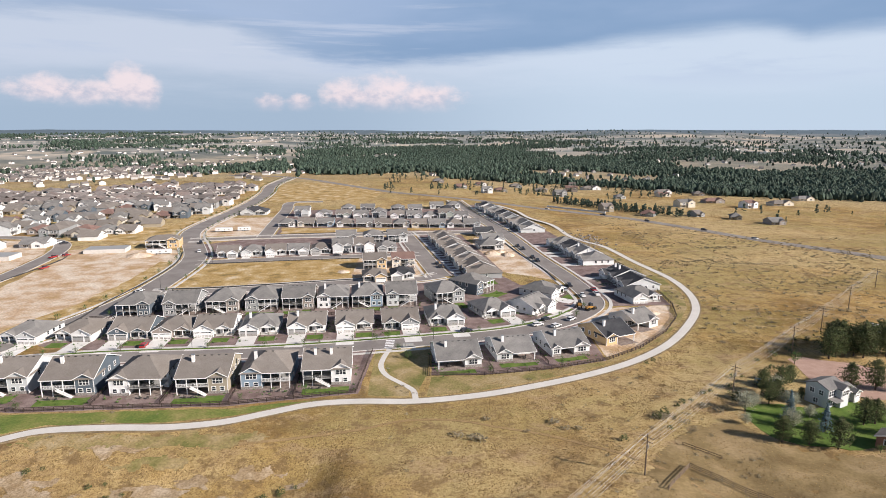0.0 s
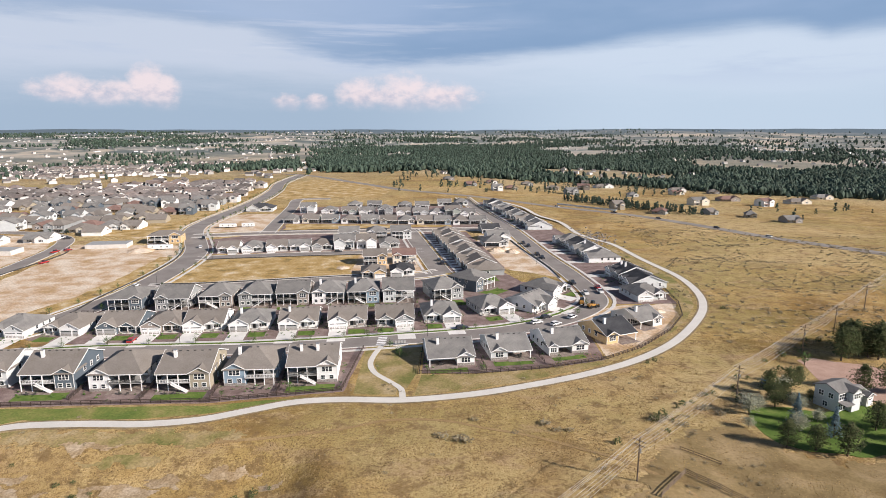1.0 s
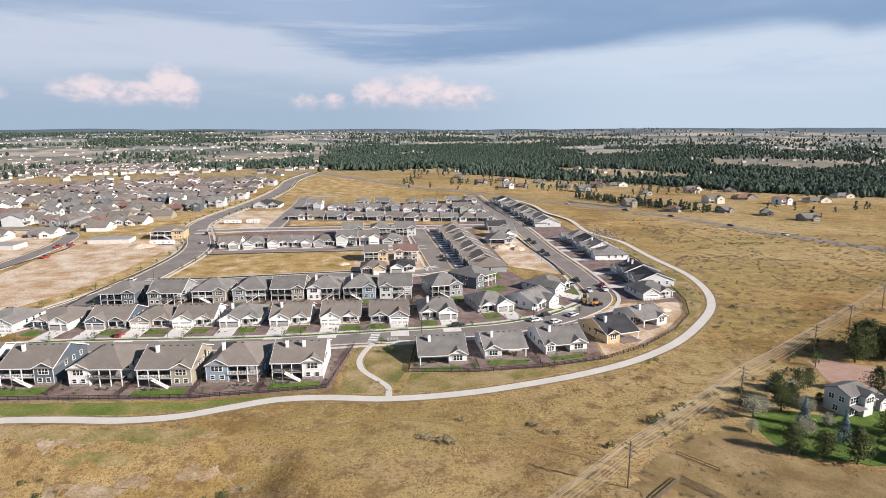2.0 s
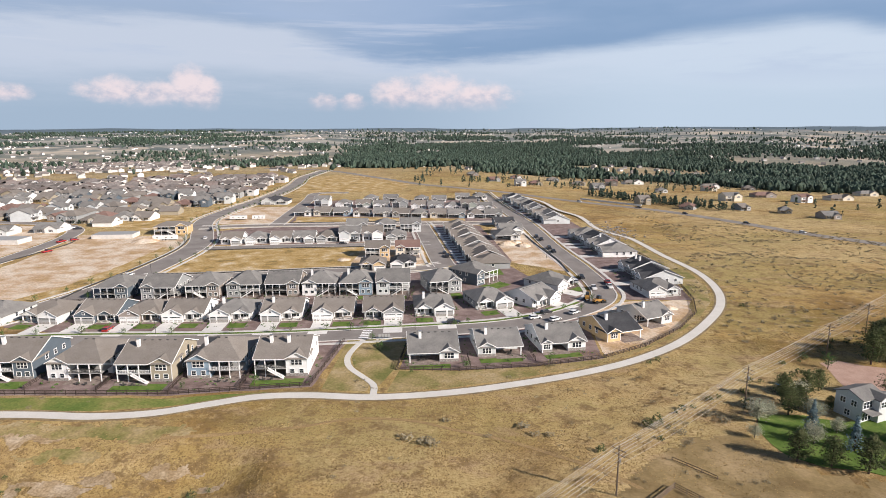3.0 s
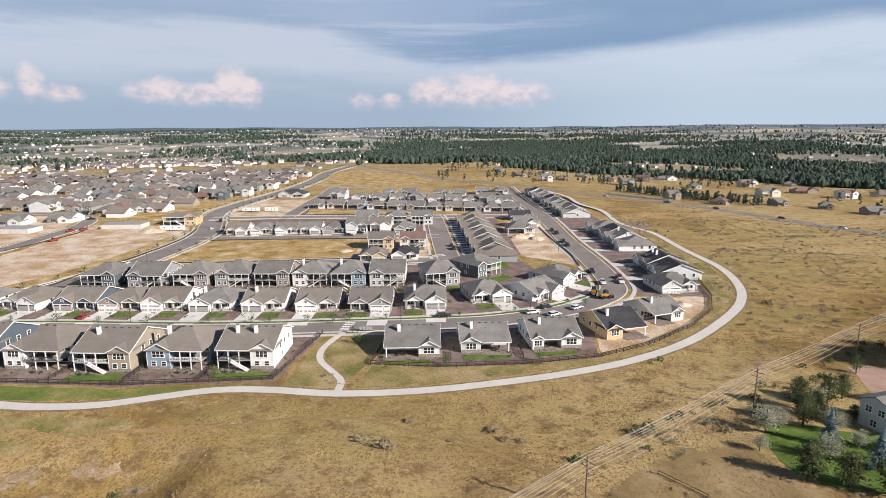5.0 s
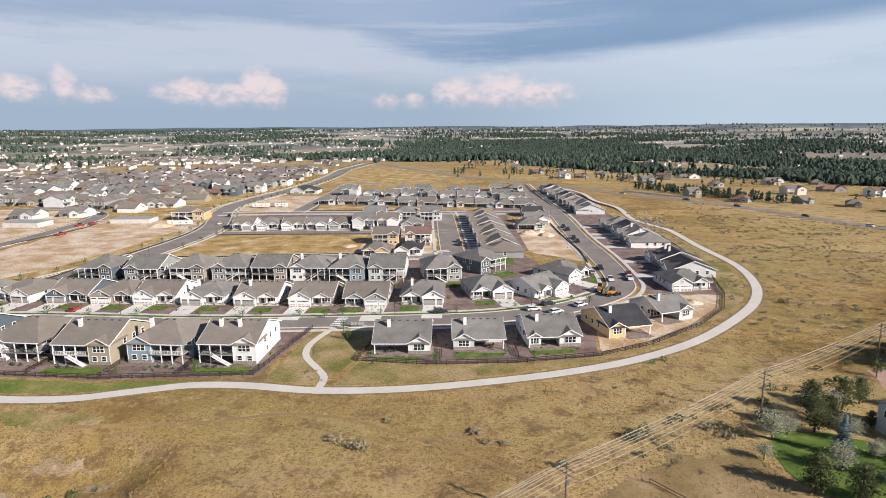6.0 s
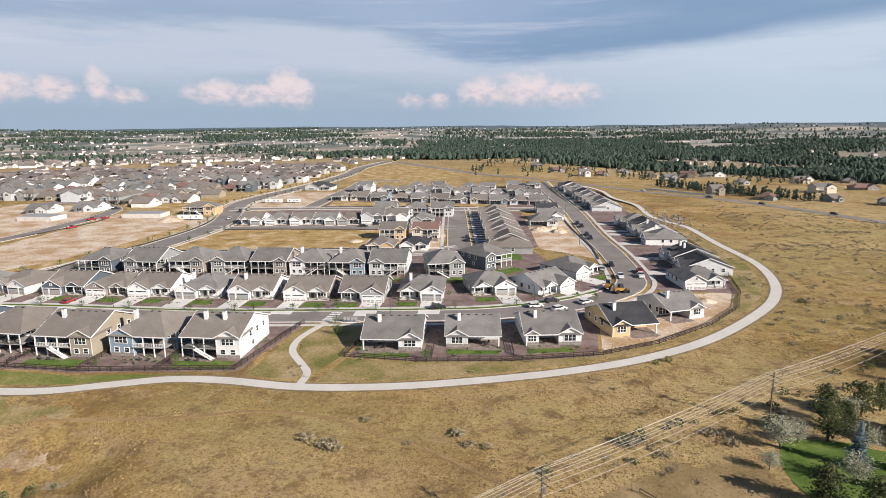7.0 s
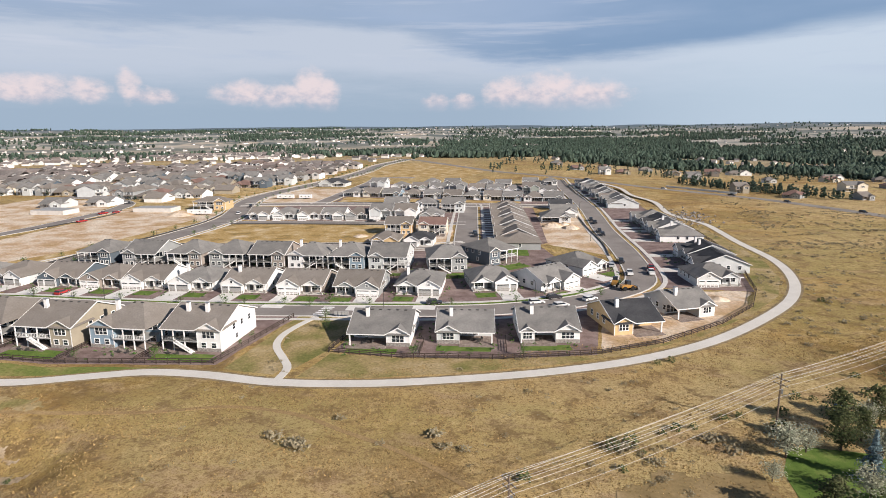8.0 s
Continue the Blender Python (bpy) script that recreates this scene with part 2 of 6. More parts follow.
def ground_material():
    m = bpy.data.materials.new("prairie")
    m.use_nodes = True
    nt = m.node_tree
    N, Lk = nt.nodes.new, nt.links.new
    b = nt.nodes["Principled BSDF"]
    b.inputs["Roughness"].default_value, b.inputs["Specular IOR Level"].default_value = 0.95, 0.1
    tc = N("ShaderNodeTexCoord")

    def nz(scale, detail=6, rough=0.6, stretch=None):
        n = N("ShaderNodeTexNoise")
        n.inputs["Scale"].default_value, n.inputs["Detail"].default_value, n.inputs["Roughness"].default_value = scale, detail, rough
        if stretch:
            mp = N("ShaderNodeMapping")
            mp.inputs["Scale"].default_value = stretch
            mp.inputs["Rotation"].default_value = (0, 0, radians(-28))
            Lk(tc.outputs["Object"], mp.inputs[0])
            Lk(mp.outputs[0], n.inputs["Vector"])
        else:
            Lk(tc.outputs["Object"], n.inputs["Vector"])
        return n.outputs[0]

    def ramp(v, stops):
        r = N("ShaderNodeValToRGB")
        els = r.color_ramp.elements
        while len(els) < len(stops):
            els.new(0.5)
        for e, (p, c) in zip(els, stops):
            e.position, e.color = p, (*c, 1) if len(c) == 3 else c
        Lk(v, r.inputs[0])
        return r.outputs[0]

    def mix(f, a, c):
        n = N("ShaderNodeMix")
        n.data_type = "RGBA"
        for i, v in ((0, f), (6, a), (7, c)):
            if isinstance(v, tuple):
                n.inputs[i].default_value = (*v, 1)
            else:
                Lk(v, n.inputs[i])
        return n.outputs[2]

    straw = ramp(nz(0.028, 8, 0.66), [(0.36, (0.205, 0.125, 0.048)), (0.46, (0.325, 0.208, 0.072)), (0.54, (0.452, 0.310, 0.120)), (0.64, (0.567, 0.420, 0.206))])
    green = ramp(nz(0.013, 8, 0.7), [(0.47, (0, 0, 0)), (0.58, (0.75, 0.75, 0.75))])
    c = mix(green, straw, (0.257, 0.215, 0.065))
    wide = ramp(nz(0.0065, 6, 0.6), [(0.44, (0, 0, 0)), (0.57, (0.72, 0.72, 0.72))])
    c = mix(wide, c, (0.60, 0.465, 0.245))
    swathe = ramp(nz(0.011, 7, 0.62, (0.55, 1.6, 1.0)), [(0.50, (0, 0, 0)), (0.60, (0.55, 0.55, 0.55))])
    c = mix(swathe, c, (0.34, 0.29, 0.11))
    bare = ramp(nz(0.05, 9, 0.7, (1.0, 2.2, 1.0)), [(0.53, (0, 0, 0)), (0.63, (0.8, 0.8, 0.8))])
    c = mix(bare, c, (0.420, 0.300, 0.176))
    scrub = nz(0.16, 9, 0.75)
    c = mix(ramp(scrub, [(0.40, (0.88, 0.88, 0.88)), (0.49, (0, 0, 0))]), c, (0.215, 0.145, 0.073))
    pale = nz(0.23, 9, 0.75)
    c = mix(ramp(pale, [(0.53, (0, 0, 0)), (0.63, (0.6, 0.6, 0.6))]), c, (0.609, 0.460, 0.232))
    tuft = nz(1.1, 6, 0.78)
    c = mix(ramp(tuft, [(0.40, (0.72, 0.72, 0.72)), (0.49, (0, 0, 0))]), c, (0.168, 0.105, 0.043))
    fine = nz(3.2, 3, 0.7)
    c = mix(ramp(fine, [(0.40, (0.6, 0.6, 0.6)), (0.5, (0, 0, 0))]), c, (0.221, 0.145, 0.056))
    # far country: scrub and woods in patches, distance haze painted into the colours
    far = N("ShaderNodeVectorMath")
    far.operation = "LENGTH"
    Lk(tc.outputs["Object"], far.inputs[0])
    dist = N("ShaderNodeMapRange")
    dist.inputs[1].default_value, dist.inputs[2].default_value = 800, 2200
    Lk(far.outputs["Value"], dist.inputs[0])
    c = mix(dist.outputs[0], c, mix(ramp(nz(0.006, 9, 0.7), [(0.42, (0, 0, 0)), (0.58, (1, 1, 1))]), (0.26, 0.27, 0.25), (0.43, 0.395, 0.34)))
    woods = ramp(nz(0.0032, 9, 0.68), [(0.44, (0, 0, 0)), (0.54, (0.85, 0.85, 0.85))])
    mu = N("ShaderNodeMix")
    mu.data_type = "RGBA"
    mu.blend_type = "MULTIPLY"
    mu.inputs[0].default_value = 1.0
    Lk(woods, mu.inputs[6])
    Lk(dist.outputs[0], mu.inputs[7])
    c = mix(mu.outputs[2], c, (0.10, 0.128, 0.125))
    fields = nz(0.0042, 4, 0.55, (1.0, 0.6, 1.0))
    meadow = N("ShaderNodeMix")
    meadow.data_type, meadow.blend_type = "RGBA", "MULTIPLY"
    meadow.inputs[0].default_value = 1.0
    Lk(ramp(fields, [(0.55, (0, 0, 0)), (0.60, (0.85, 0.85, 0.85))]), meadow.inputs[6])
    Lk(dist.outputs[0], meadow.inputs[7])
    c = mix(meadow.outputs[2], c, (0.50, 0.43, 0.345))
    ridge = N("ShaderNodeMapRange")     # wooded hills along the horizon, tinted blue as painted haze
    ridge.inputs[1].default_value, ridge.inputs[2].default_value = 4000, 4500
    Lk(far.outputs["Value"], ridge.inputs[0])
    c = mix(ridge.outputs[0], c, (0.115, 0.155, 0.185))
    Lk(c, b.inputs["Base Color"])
    add = N("ShaderNodeMath")
    add.operation = "MULTIPLY_ADD"
    add.inputs[1].default_value = 0.5
    Lk(fine, add.inputs[0])
    Lk(tuft, add.inputs[2])
    bp = N("ShaderNodeBump")
    bp.inputs["Strength"].default_value, bp.inputs["Distance"].default_value = 0.8, 0.5
    Lk(add.outputs[0], bp.inputs["Height"])
    Lk(bp.outputs[0], b.inputs["Normal"])
    return m


PRAIRIE = ground_material()


# ---- mesh helpers ----
class Shape:
    """Collects boxes, prisms, tubes and quads into one mesh."""

    def __init__(self):
        self.v, self.f = [], []

    def add(self, verts, faces):
        k = len(self.v)
        self.v += [tuple(p) for p in verts]
        self.f += [tuple(k + i for i in f) for f in faces]
        return self

    def box(self, x0, y0, z0, x1, y1, z1):
        x0, x1, y0, y1, z0, z1 = min(x0, x1), max(x0, x1), min(y0, y1), max(y0, y1), min(z0, z1), max(z0, z1)
        return self.add([(x0, y0, z0), (x1, y0, z0), (x1, y1, z0), (x0, y1, z0), (x0, y0, z1), (x1, y0, z1), (x1, y1, z1), (x0, y1, z1)],
                        [(0, 3, 2, 1), (4, 5, 6, 7), (0, 1, 5, 4), (1, 2, 6, 5), (2, 3, 7, 6), (3, 0, 4, 7)])

    def extrude(self, poly, d):
        """A closed prism: the polygon poly (3D points) moved by d."""
        n = len(poly)
        top = [tuple(a + b for a, b in zip(p, d)) for p in poly]
        return self.add(list(poly) + top, [tuple(range(n - 1, -1, -1)), tuple(range(n, 2 * n))] + [(i, (i + 1) % n, n + (i + 1) % n, n + i) for i in range(n)])

    def slab(self, poly, z0, z1):
        area = sum(a[0] * b[1] - b[0] * a[1] for a, b in zip(poly, poly[1:] + poly[:1]))
        if area < 0:
            poly = poly[::-1]
        return self.extrude([(x, y, z0) for x, y in poly], (0, 0, z1 - z0))

    def beam(self, a, b, w, h=None):
        a, b = Vector(a), Vector(b)
        d = (b - a).normalized()
        s = d.cross(Vector((0, 0, 1)))
        s = s.normalized() if s.length > 1e-4 else Vector((1, 0, 0))
        u = s.cross(d)
        h = h or w
        q = [a + s * w / 2 * i + u * h / 2 * j for i, j in ((-1, -1), (1, -1), (1, 1), (-1, 1))]
        return self.extrude([tuple(p) for p in q], tuple(b - a))

    def tube(self, a, b, r0, r1, n=8):
        a, b = Vector(a), Vector(b)
        d = (b - a).normalized()
        s = d.orthogonal().normalized()
        u = d.cross(s)
        ring = [(math.cos(2 * math.pi * i / n), math.sin(2 * math.pi * i / n)) for i in range(n)]
        vs = [a + (s * c + u * e) * r0 for c, e in ring] + [b + (s * c + u * e) * r1 for c, e in ring]
        return self.add(vs, [tuple(range(n - 1, -1, -1)), tuple(range(n, 2 * n))] + [(i, (i + 1) % n, n + (i + 1) % n, n + i) for i in range(n)])

    def mesh(self, name, mat):
        me = bpy.data.meshes.new(name)
        me.from_pydata(self.v, [], self.f)
        me.materials.append(mat)
        me.update()
        return me


def part(name, shape, mat, parent=None, label="", at=None):
    me = shape.mesh(name, mat) if isinstance(shape, Shape) else shape
    ob = new(name, me)
    if parent:
        ob.parent = parent
    if at is not None:
        ob.matrix_basis = at
    return tagged(ob, label)


def smooth_line(pts, step=4.0):
    """A Catmull-Rom line through the points, about step apart."""
    P = [Vector(p) for p in pts]
    P = [2 * P[0] - P[1]] + P + [2 * P[-1] - P[-2]]
    out = []
    for a, b, c, d in zip(P, P[1:], P[2:], P[3:]):
        n = max(1, int((c - b).length / step))
        for i in range(n):
            t = i / n
            out.append(0.5 * (2 * b + (c - a) * t + (2 * a - 5 * b + 4 * c - d) * t * t + (3 * b - a - 3 * c + d) * t ** 3))
    return out + [P[-2]]


def ribbon(shape, line, w, z0, z1, side=0.0):
    """A flat strip of width w along the line, its middle moved sideways (left: plus)."""
    n = len(line)
    L, Rr = [], []
    for i, p in enumerate(line):
        d = (line[min(i + 1, n - 1)] - line[max(i - 1, 0)]).normalized()
        s = Vector((-d.y, d.x))
        L.append(p + s * (side + w / 2))
        Rr.append(p + s * (side - w / 2))
    v = [(p.x, p.y, z) for z in (z0, z1) for row in (L, Rr) for p in row]
    f = []
    for i in range(n - 1):
        f += [(2 * n + i, 3 * n + i, 3 * n + i + 1, 2 * n + i + 1), (i, 2 * n + i, 2 * n + i + 1, i + 1), (n + i + 1, 3 * n + i + 1, 3 * n + i, n + i)]
    f += [(0, n, 3 * n, 2 * n), (n - 1, 3 * n - 1, 4 * n - 1, 2 * n - 1)]
    return shape.add(v, f)


# ---- ground ----
def step01(v):
    v = min(1.0, max(0.0, v))
    return v * v * (3 - 2 * v)


RADII = (0, 460, 700, 1000, 1500, 2200, 3000, 4000, 4700, 6500)
RISE = (0, 0, -7, -17, -20, -14, -4, 12, 28, 28)


def ground_z(x, y):
    r = math.hypot(x, y)
    z = float(np.interp(r, RADII, RISE))
    if z < 0 and r < 1800:
        z *= max(step01((x + 60) / 250), step01((r - 1000) / 800))
    far = step01((r - 620) / 500) * max(step01((x + 60) / 250), step01((r - 1000) / 800))
    if far > 0:
        a = 3.0 + 9.0 * step01((r - 1200) / 2000)
        z += far * a * (noise.fractal(Vector((x / 700, y / 700, 3.3)), 1.0, 2.0, 4) + 0.15)
        if r > 3800 and x > 0:
            z += 8 * step01((r - 3800) / 700) * step01((x - 600) / 900)
    near = step01((150 - y) / 30)
    if near > 0 and r < 700:
        z += near * (1.6 * noise.noise(Vector((x / 26, y / 26, 0.5))) + 0.5 * noise.noise(Vector((x / 8, y / 8, 2.5))) - 4.0 * step01((-14 - x) / 26) * step01((150 - y) / 24))
        z -= near * 1.2 * step01((-22 - x + 8 * noise.noise(Vector((x / 14, y / 11, 8.1)))) / 7.0)
    if 126 < x < 320 and 225 < y < 600:       # low swells in the open field inside the highway
        m = step01((x - 126) / 25) * step01((y - 228) / 40) * step01((float(np.interp(y, (312, 385, 461, 542, 592), (300, 243, 201, 156, 103))) - 14 - x) / 25)
        if m > 0:
            z += m * (2.4 * noise.noise(Vector((x / 48, y / 34, 6.2))) + 0.7 * noise.noise(Vector((x / 17, y / 12, 1.9))))
    return z


def build_ground():
    def axis(limit_lo, limit_hi, lo, hi, near):
        a = list(np.arange(lo, hi + 0.1, near))
        s, p = near, lo
        while p > limit_lo:
            s = min(s * 1.13, 110)
            p -= s
            a.insert(0, p)
        s, p = near, a[-1]
        while p < limit_hi:
            s = min(s * 1.13, 110)
            p += s
            a.append(p)
        return a
    xs, ys = axis(-5200, 5200, -130, 300, 3.0), axis(-1500, 5200, 60, 540, 3.0)
    nx = len(xs)
    sh = Shape()
    sh.v = [(x, y, ground_z(x, y)) for y in ys for x in xs]
    sh.f = [(j * nx + i, j * nx + i + 1, (j + 1) * nx + i + 1, (j + 1) * nx + i) for j in range(len(ys) - 1) for i in range(nx - 1)]
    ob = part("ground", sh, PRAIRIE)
    for p in ob.data.polygons:
        p.use_smooth = True
    tagged(ob, "golden dry prairie grass with bare and green patches", "ground", kind="structure")


build_ground()


def structure(name, shape, mat, label, category):
    return tagged(part(name, shape, mat), label, category, kind="structure")


# ---- streets, paths and lots ----
STREETS = {
    "road_1": ([(-162, 176), (-146.4, 188.4), (-137.5, 191.8), (-113.3, 196.4), (-69.9, 200.1), (-45, 203.9), (-20.4, 209), (14, 216.8), (31.9, 223.2), (49.4, 234.3), (61.6, 247.1), (68.3, 259.6), (69.4, 275), (65.5, 311.6), (57.5, 361), (48.5, 436), (34, 520), (22.8, 590), (16, 640)], 9.5),
    "road_2": ([(-172, 150), (-167, 180), (-158.7, 205.6), (-149.6, 223.2), (-142.6, 251.2), (-139.5, 276.3), (-139.7, 299.7), (-142.1, 334), (-148, 361), (-161, 391), (-175, 420), (-184, 450), (-187, 495), (-187.5, 560), (-191, 627), (-201, 707), (-218, 795), (-224, 930)], 13.0),
    "road_3": ([(-137, 277), (-104, 282), (-52, 295.5), (-14, 303), (1, 311)], 9.0),
    "road_4": ([(1, 309), (-1.3, 318), (-8.6, 353), (-23, 424), (-27, 440)], 10.5),
    "road_5": ([(-140, 342), (-120, 347), (-95.9, 352), (-49.7, 360), (-12, 366)], 8.5),
    "road_6": ([(-172, 411), (-134, 421.5), (-75, 430.5), (-26, 437), (40, 446)], 9.0),
    "road_7": ([(-124, 423), (-133, 490), (-142.3, 562), (-150, 617), (-120, 626)], 10.0),
    "road_8": ([(-228, 270), (-226.3, 299.7), (-229.9, 331), (-237.8, 369.8), (-253, 400), (-283, 418), (-330, 424)], 9.5),
    "road_9": ([(-330, 960), (-224, 925), (-120, 800), (-56.5, 719), (-15, 690), (41, 655), (103, 592), (156, 542), (178, 508), (201, 461), (222, 414), (243, 385), (300, 312), (370, 236)], 11.5),
}


def drape(shape):
    shape.v = [(x, y, z + ground_z(x, y)) for x, y, z in shape.v]
    return shape


def build_streets():
    for name, (pts, w) in STREETS.items():
        line = smooth_line(pts)
        structure(name, drape(ribbon(Shape(), line, w, -0.5, 0.05 + 0.004 * int(name[-1]))), ASPHALT, "grey asphalt street with a pale worn surface", "road")
        if name in ("road_9",):
            continue
        kerb, walkway = Shape(), Shape()
        for s in (-1, 1):
            ribbon(kerb, line, 0.5, -0.2, 0.16, s * (w / 2 + 0.2))
            if name in ("road_1", "road_2", "road_3", "road_4", "road_6"):
                ribbon(walkway, line, 1.5, -0.2, 0.14, s * (w / 2 + 2.9))
        structure("kerb_" + name[-1], kerb, CONCRETE, "pale concrete kerb along the street", "kerb")
        if walkway.v:
            structure("pavement_" + name[-1], walkway, CONCRETE, "pale concrete pavement beside the street", "pavement")


build_streets()
TRAIL = [(-150, 122), (-128, 132), (-112.3, 140.9), (-103.5, 146), (-87, 147.6), (-72, 147.8), (-58.4, 150.5), (-47.7, 155.7), (-36.3, 161.0), (-23.5, 162.8), (-7.2, 162.8), (11, 166.5), (28.6, 172.9), (48.1, 181.9), (66.2, 193.3), (83.7, 209.6), (100, 232), (111.3, 252.8), (117.8, 276.3), (119.3, 305.5), (113.5, 342.7), (108, 387), (99.1, 407.4), (93, 429), (91.8, 453), (89, 480), (77, 515), (70.7, 560), (56.9, 599)]
SPUR = [(-7.2, 163.5), (-8.3, 170), (-12, 174.9), (-17.3, 181.4), (-19.6, 188.4), (-19.4, 195.8), (-18, 204)]
structure("footpath_1", ribbon(Shape(), smooth_line(TRAIL, 2.5), 3.2, -0.3, 0.07), PATHMAT, "long winding pale concrete trail through dry grass", "path")
structure("footpath_2", ribbon(Shape(), smooth_line(SPUR, 1.5), 1.8, -0.3, 0.074), PATHMAT, "narrow curved concrete path joining the trail to the street", "path")
structure("verge_5", ribbon(Shape(), smooth_line(TRAIL, 2.5), 4.6, -0.3, 0.034), material("trail_shoulder_soil", [(0.16, 0.125, 0.08), (0.24, 0.185, 0.11), (0.30, 0.235, 0.13)], 0.4, 2.5, 0.95, 0.5, 0.1, speck=0.3), "thin dark soil shoulder along the trail", "ground")
LOTS = [
    ("lot_1", [(-158, 176), (-148, 159), (-118, 156), (-60, 160), (-24.5, 168), (-23, 203), (-45, 199), (-113, 191.5), (-140, 186)], MULCH, 0.02, "brown rock mulch yards between the houses"),
    ("lot_2", [(-3, 181), (14, 181.5), (36, 186), (56, 193), (56, 240), (32, 218), (14, 211.5), (-3, 208)], MULCH, 0.02, "brown rock mulch yards between the houses"),
    ("lot_3", [(-145, 208), (-113, 201.5), (-45, 209), (-20, 214), (14, 222), (31, 228.5), (45, 238), (58, 250), (63, 262), (63, 290), (40, 292), (30, 318), (1, 300), (-52, 290), (-104, 277), (-134, 271), (-138, 240)], MULCH, 0.02, "brown rock mulch yards between two rows of houses"),
    ("lot_4", [(57, 197), (70, 204), (86, 222), (97, 240), (101, 256), (78, 254), (70, 250), (57, 236)], DIRT, 0.024, "bare pale graded building plot"),
    ("lot_5", [(76, 256), (102, 257), (104, 285), (103, 330), (98, 372), (86, 412), (78, 470), (64, 540), (50, 600), (30, 600), (40, 530), (55, 440), (64, 362), (72, 312)], MULCH, 0.02, "mulched yards and plots along the street"),
    ("lot_6", [(-212, 262), (-216, 300), (-222, 350), (-236, 366), (-232, 380), (-165, 378), (-151, 345), (-150, 310), (-149, 262), (-164, 216), (-190, 200)], DIRT, 0.02, "wide bare graded building land with tan and straw streaks"),
    ("lot_20", [(-164, 214), (-172, 212), (-166, 240), (-160, 262), (-159, 300), (-162, 345), (-152, 343), (-150, 310), (-149, 262), (-156, 232)], STRAW, 0.03, "straw coloured weeds beside the wide street"),
    ("lot_21", [(-320, 285), (-262, 262), (-233, 272), (-233, 300), (-236, 331), (-244, 368), (-259, 396), (-285, 410), (-340, 412)], DIRT, 0.02, "bare graded plots with new foundations"),
    ("lot_7", [(-133, 283), (-104, 288), (-52, 301), (-42, 304), (-44, 352), (-96, 346), (-128, 340), (-133, 310)], STRAW, 0.02, "vacant plot of dry yellow weeds and bare soil"),
    ("lot_8", [(-46, 302), (-14, 309), (-8, 318), (-18, 362), (-48, 356)], DIRT, 0.028, "pale bare building plots round four new houses"),
    ("lot_9", [(30, 322), (60, 300), (58, 325), (51, 362), (43, 420), (24, 420), (20, 380)], DIRT, 0.022, "bare sandy building plots with heaps of soil"),
    ("lot_10", [(-158, 395), (-140, 352), (-96, 358), (-50, 366), (-18, 372), (-28, 424), (-75, 424), (-134, 415)], MULCH, 0.018, "mulched yards of a row of houses"),
    ("lot_11", [(-118, 430), (-75, 437), (-26, 444), (38, 452), (30, 505), (22, 560), (-20, 575), (-136, 560), (-128, 500)], MULCH, 0.018, "mulched yards of two rows of houses"),
    ("lot_12", [(-116, 436), (-75, 443), (-26, 450), (6, 452), (4, 462), (-122, 464)], STRAW, 0.026, "strip of dry yellow weeds"),
    ("lot_13", [(-177, 425), (-130, 430), (-142, 520), (-180, 510)], DIRT, 0.022, "bare sandy plot beside the street"),
    ("lot_14", [(6, 312), (22, 305), (34, 322), (26, 372), (16, 430), (-12, 440), (-16, 424), (-3, 360)], MULCH, 0.034, "mulched strip round a row of terraced homes"),
    ("lot_15", [(-330, 395), (-258, 408), (-200, 420), (-196, 500), (-198, 640), (-212, 740), (-262, 806), (-340, 782), (-440, 722), (-560, 647), (-650, 560), (-480, 420)], MULCH, -0.004, "mulched yards of a large housing estate"),
    ("lot_16", [(-205, 398), (-186, 420), (-193, 450), (-194, 640), (-215, 770), (-250, 860), (-236, 800), (-204, 640), (-205, 520), (-212, 470), (-245, 415)], STRAW, 0.03, "strip of dry grass beside the wide street"),
    ("lot_17", [(-176, 620), (-205, 790), (-190, 845), (-110, 810), (-66, 712), (-70, 650), (-120, 634)], STRAW, 0.02, "open field of dry yellow grass"),
    ("lot_18", [(118, 194), (124, 196), (150, 183), (160, 170), (140, 158), (124, 164), (116, 176)], material("pink_gravel", [(0.36, 0.24, 0.19), (0.44, 0.31, 0.25)], 0.3, 3.0, 0.95, 0.4, 0.1), 0.03, "pinkish gravel drive and turning place"),
    ("lot_19", [(83, 152), (84, 142), (90, 138), (100, 135), (112, 137), (122, 148), (126, 158), (118, 162), (106, 158), (94, 160), (86, 160)], LAWN, 0.03, "deep green watered garden lawn"),
]


def rough_edge(poly, seed, size):
    """The outline with small irregular waves along it."""
    out = []
    for (ax, ay), (bx, by) in zip(poly, poly[1:] + poly[:1]):
        n = max(1, int(math.hypot(bx - ax, by - ay) / 3))
        for i in range(n):
            x, y = ax + (bx - ax) * i / n, ay + (by - ay) * i / n
            out.append((x + size * noise.noise(Vector((x / 6, y / 6, seed))), y + size * noise.noise(Vector((x / 6, y / 6, seed + 9)))))
    return out


for i, (name, poly, mat, z, label) in enumerate(LOTS):
    structure(name, Shape().slab(rough_edge(poly, i * 3.1, 0.4 if mat is MULCH else 1.6), -0.4, z), mat, label, "ground")


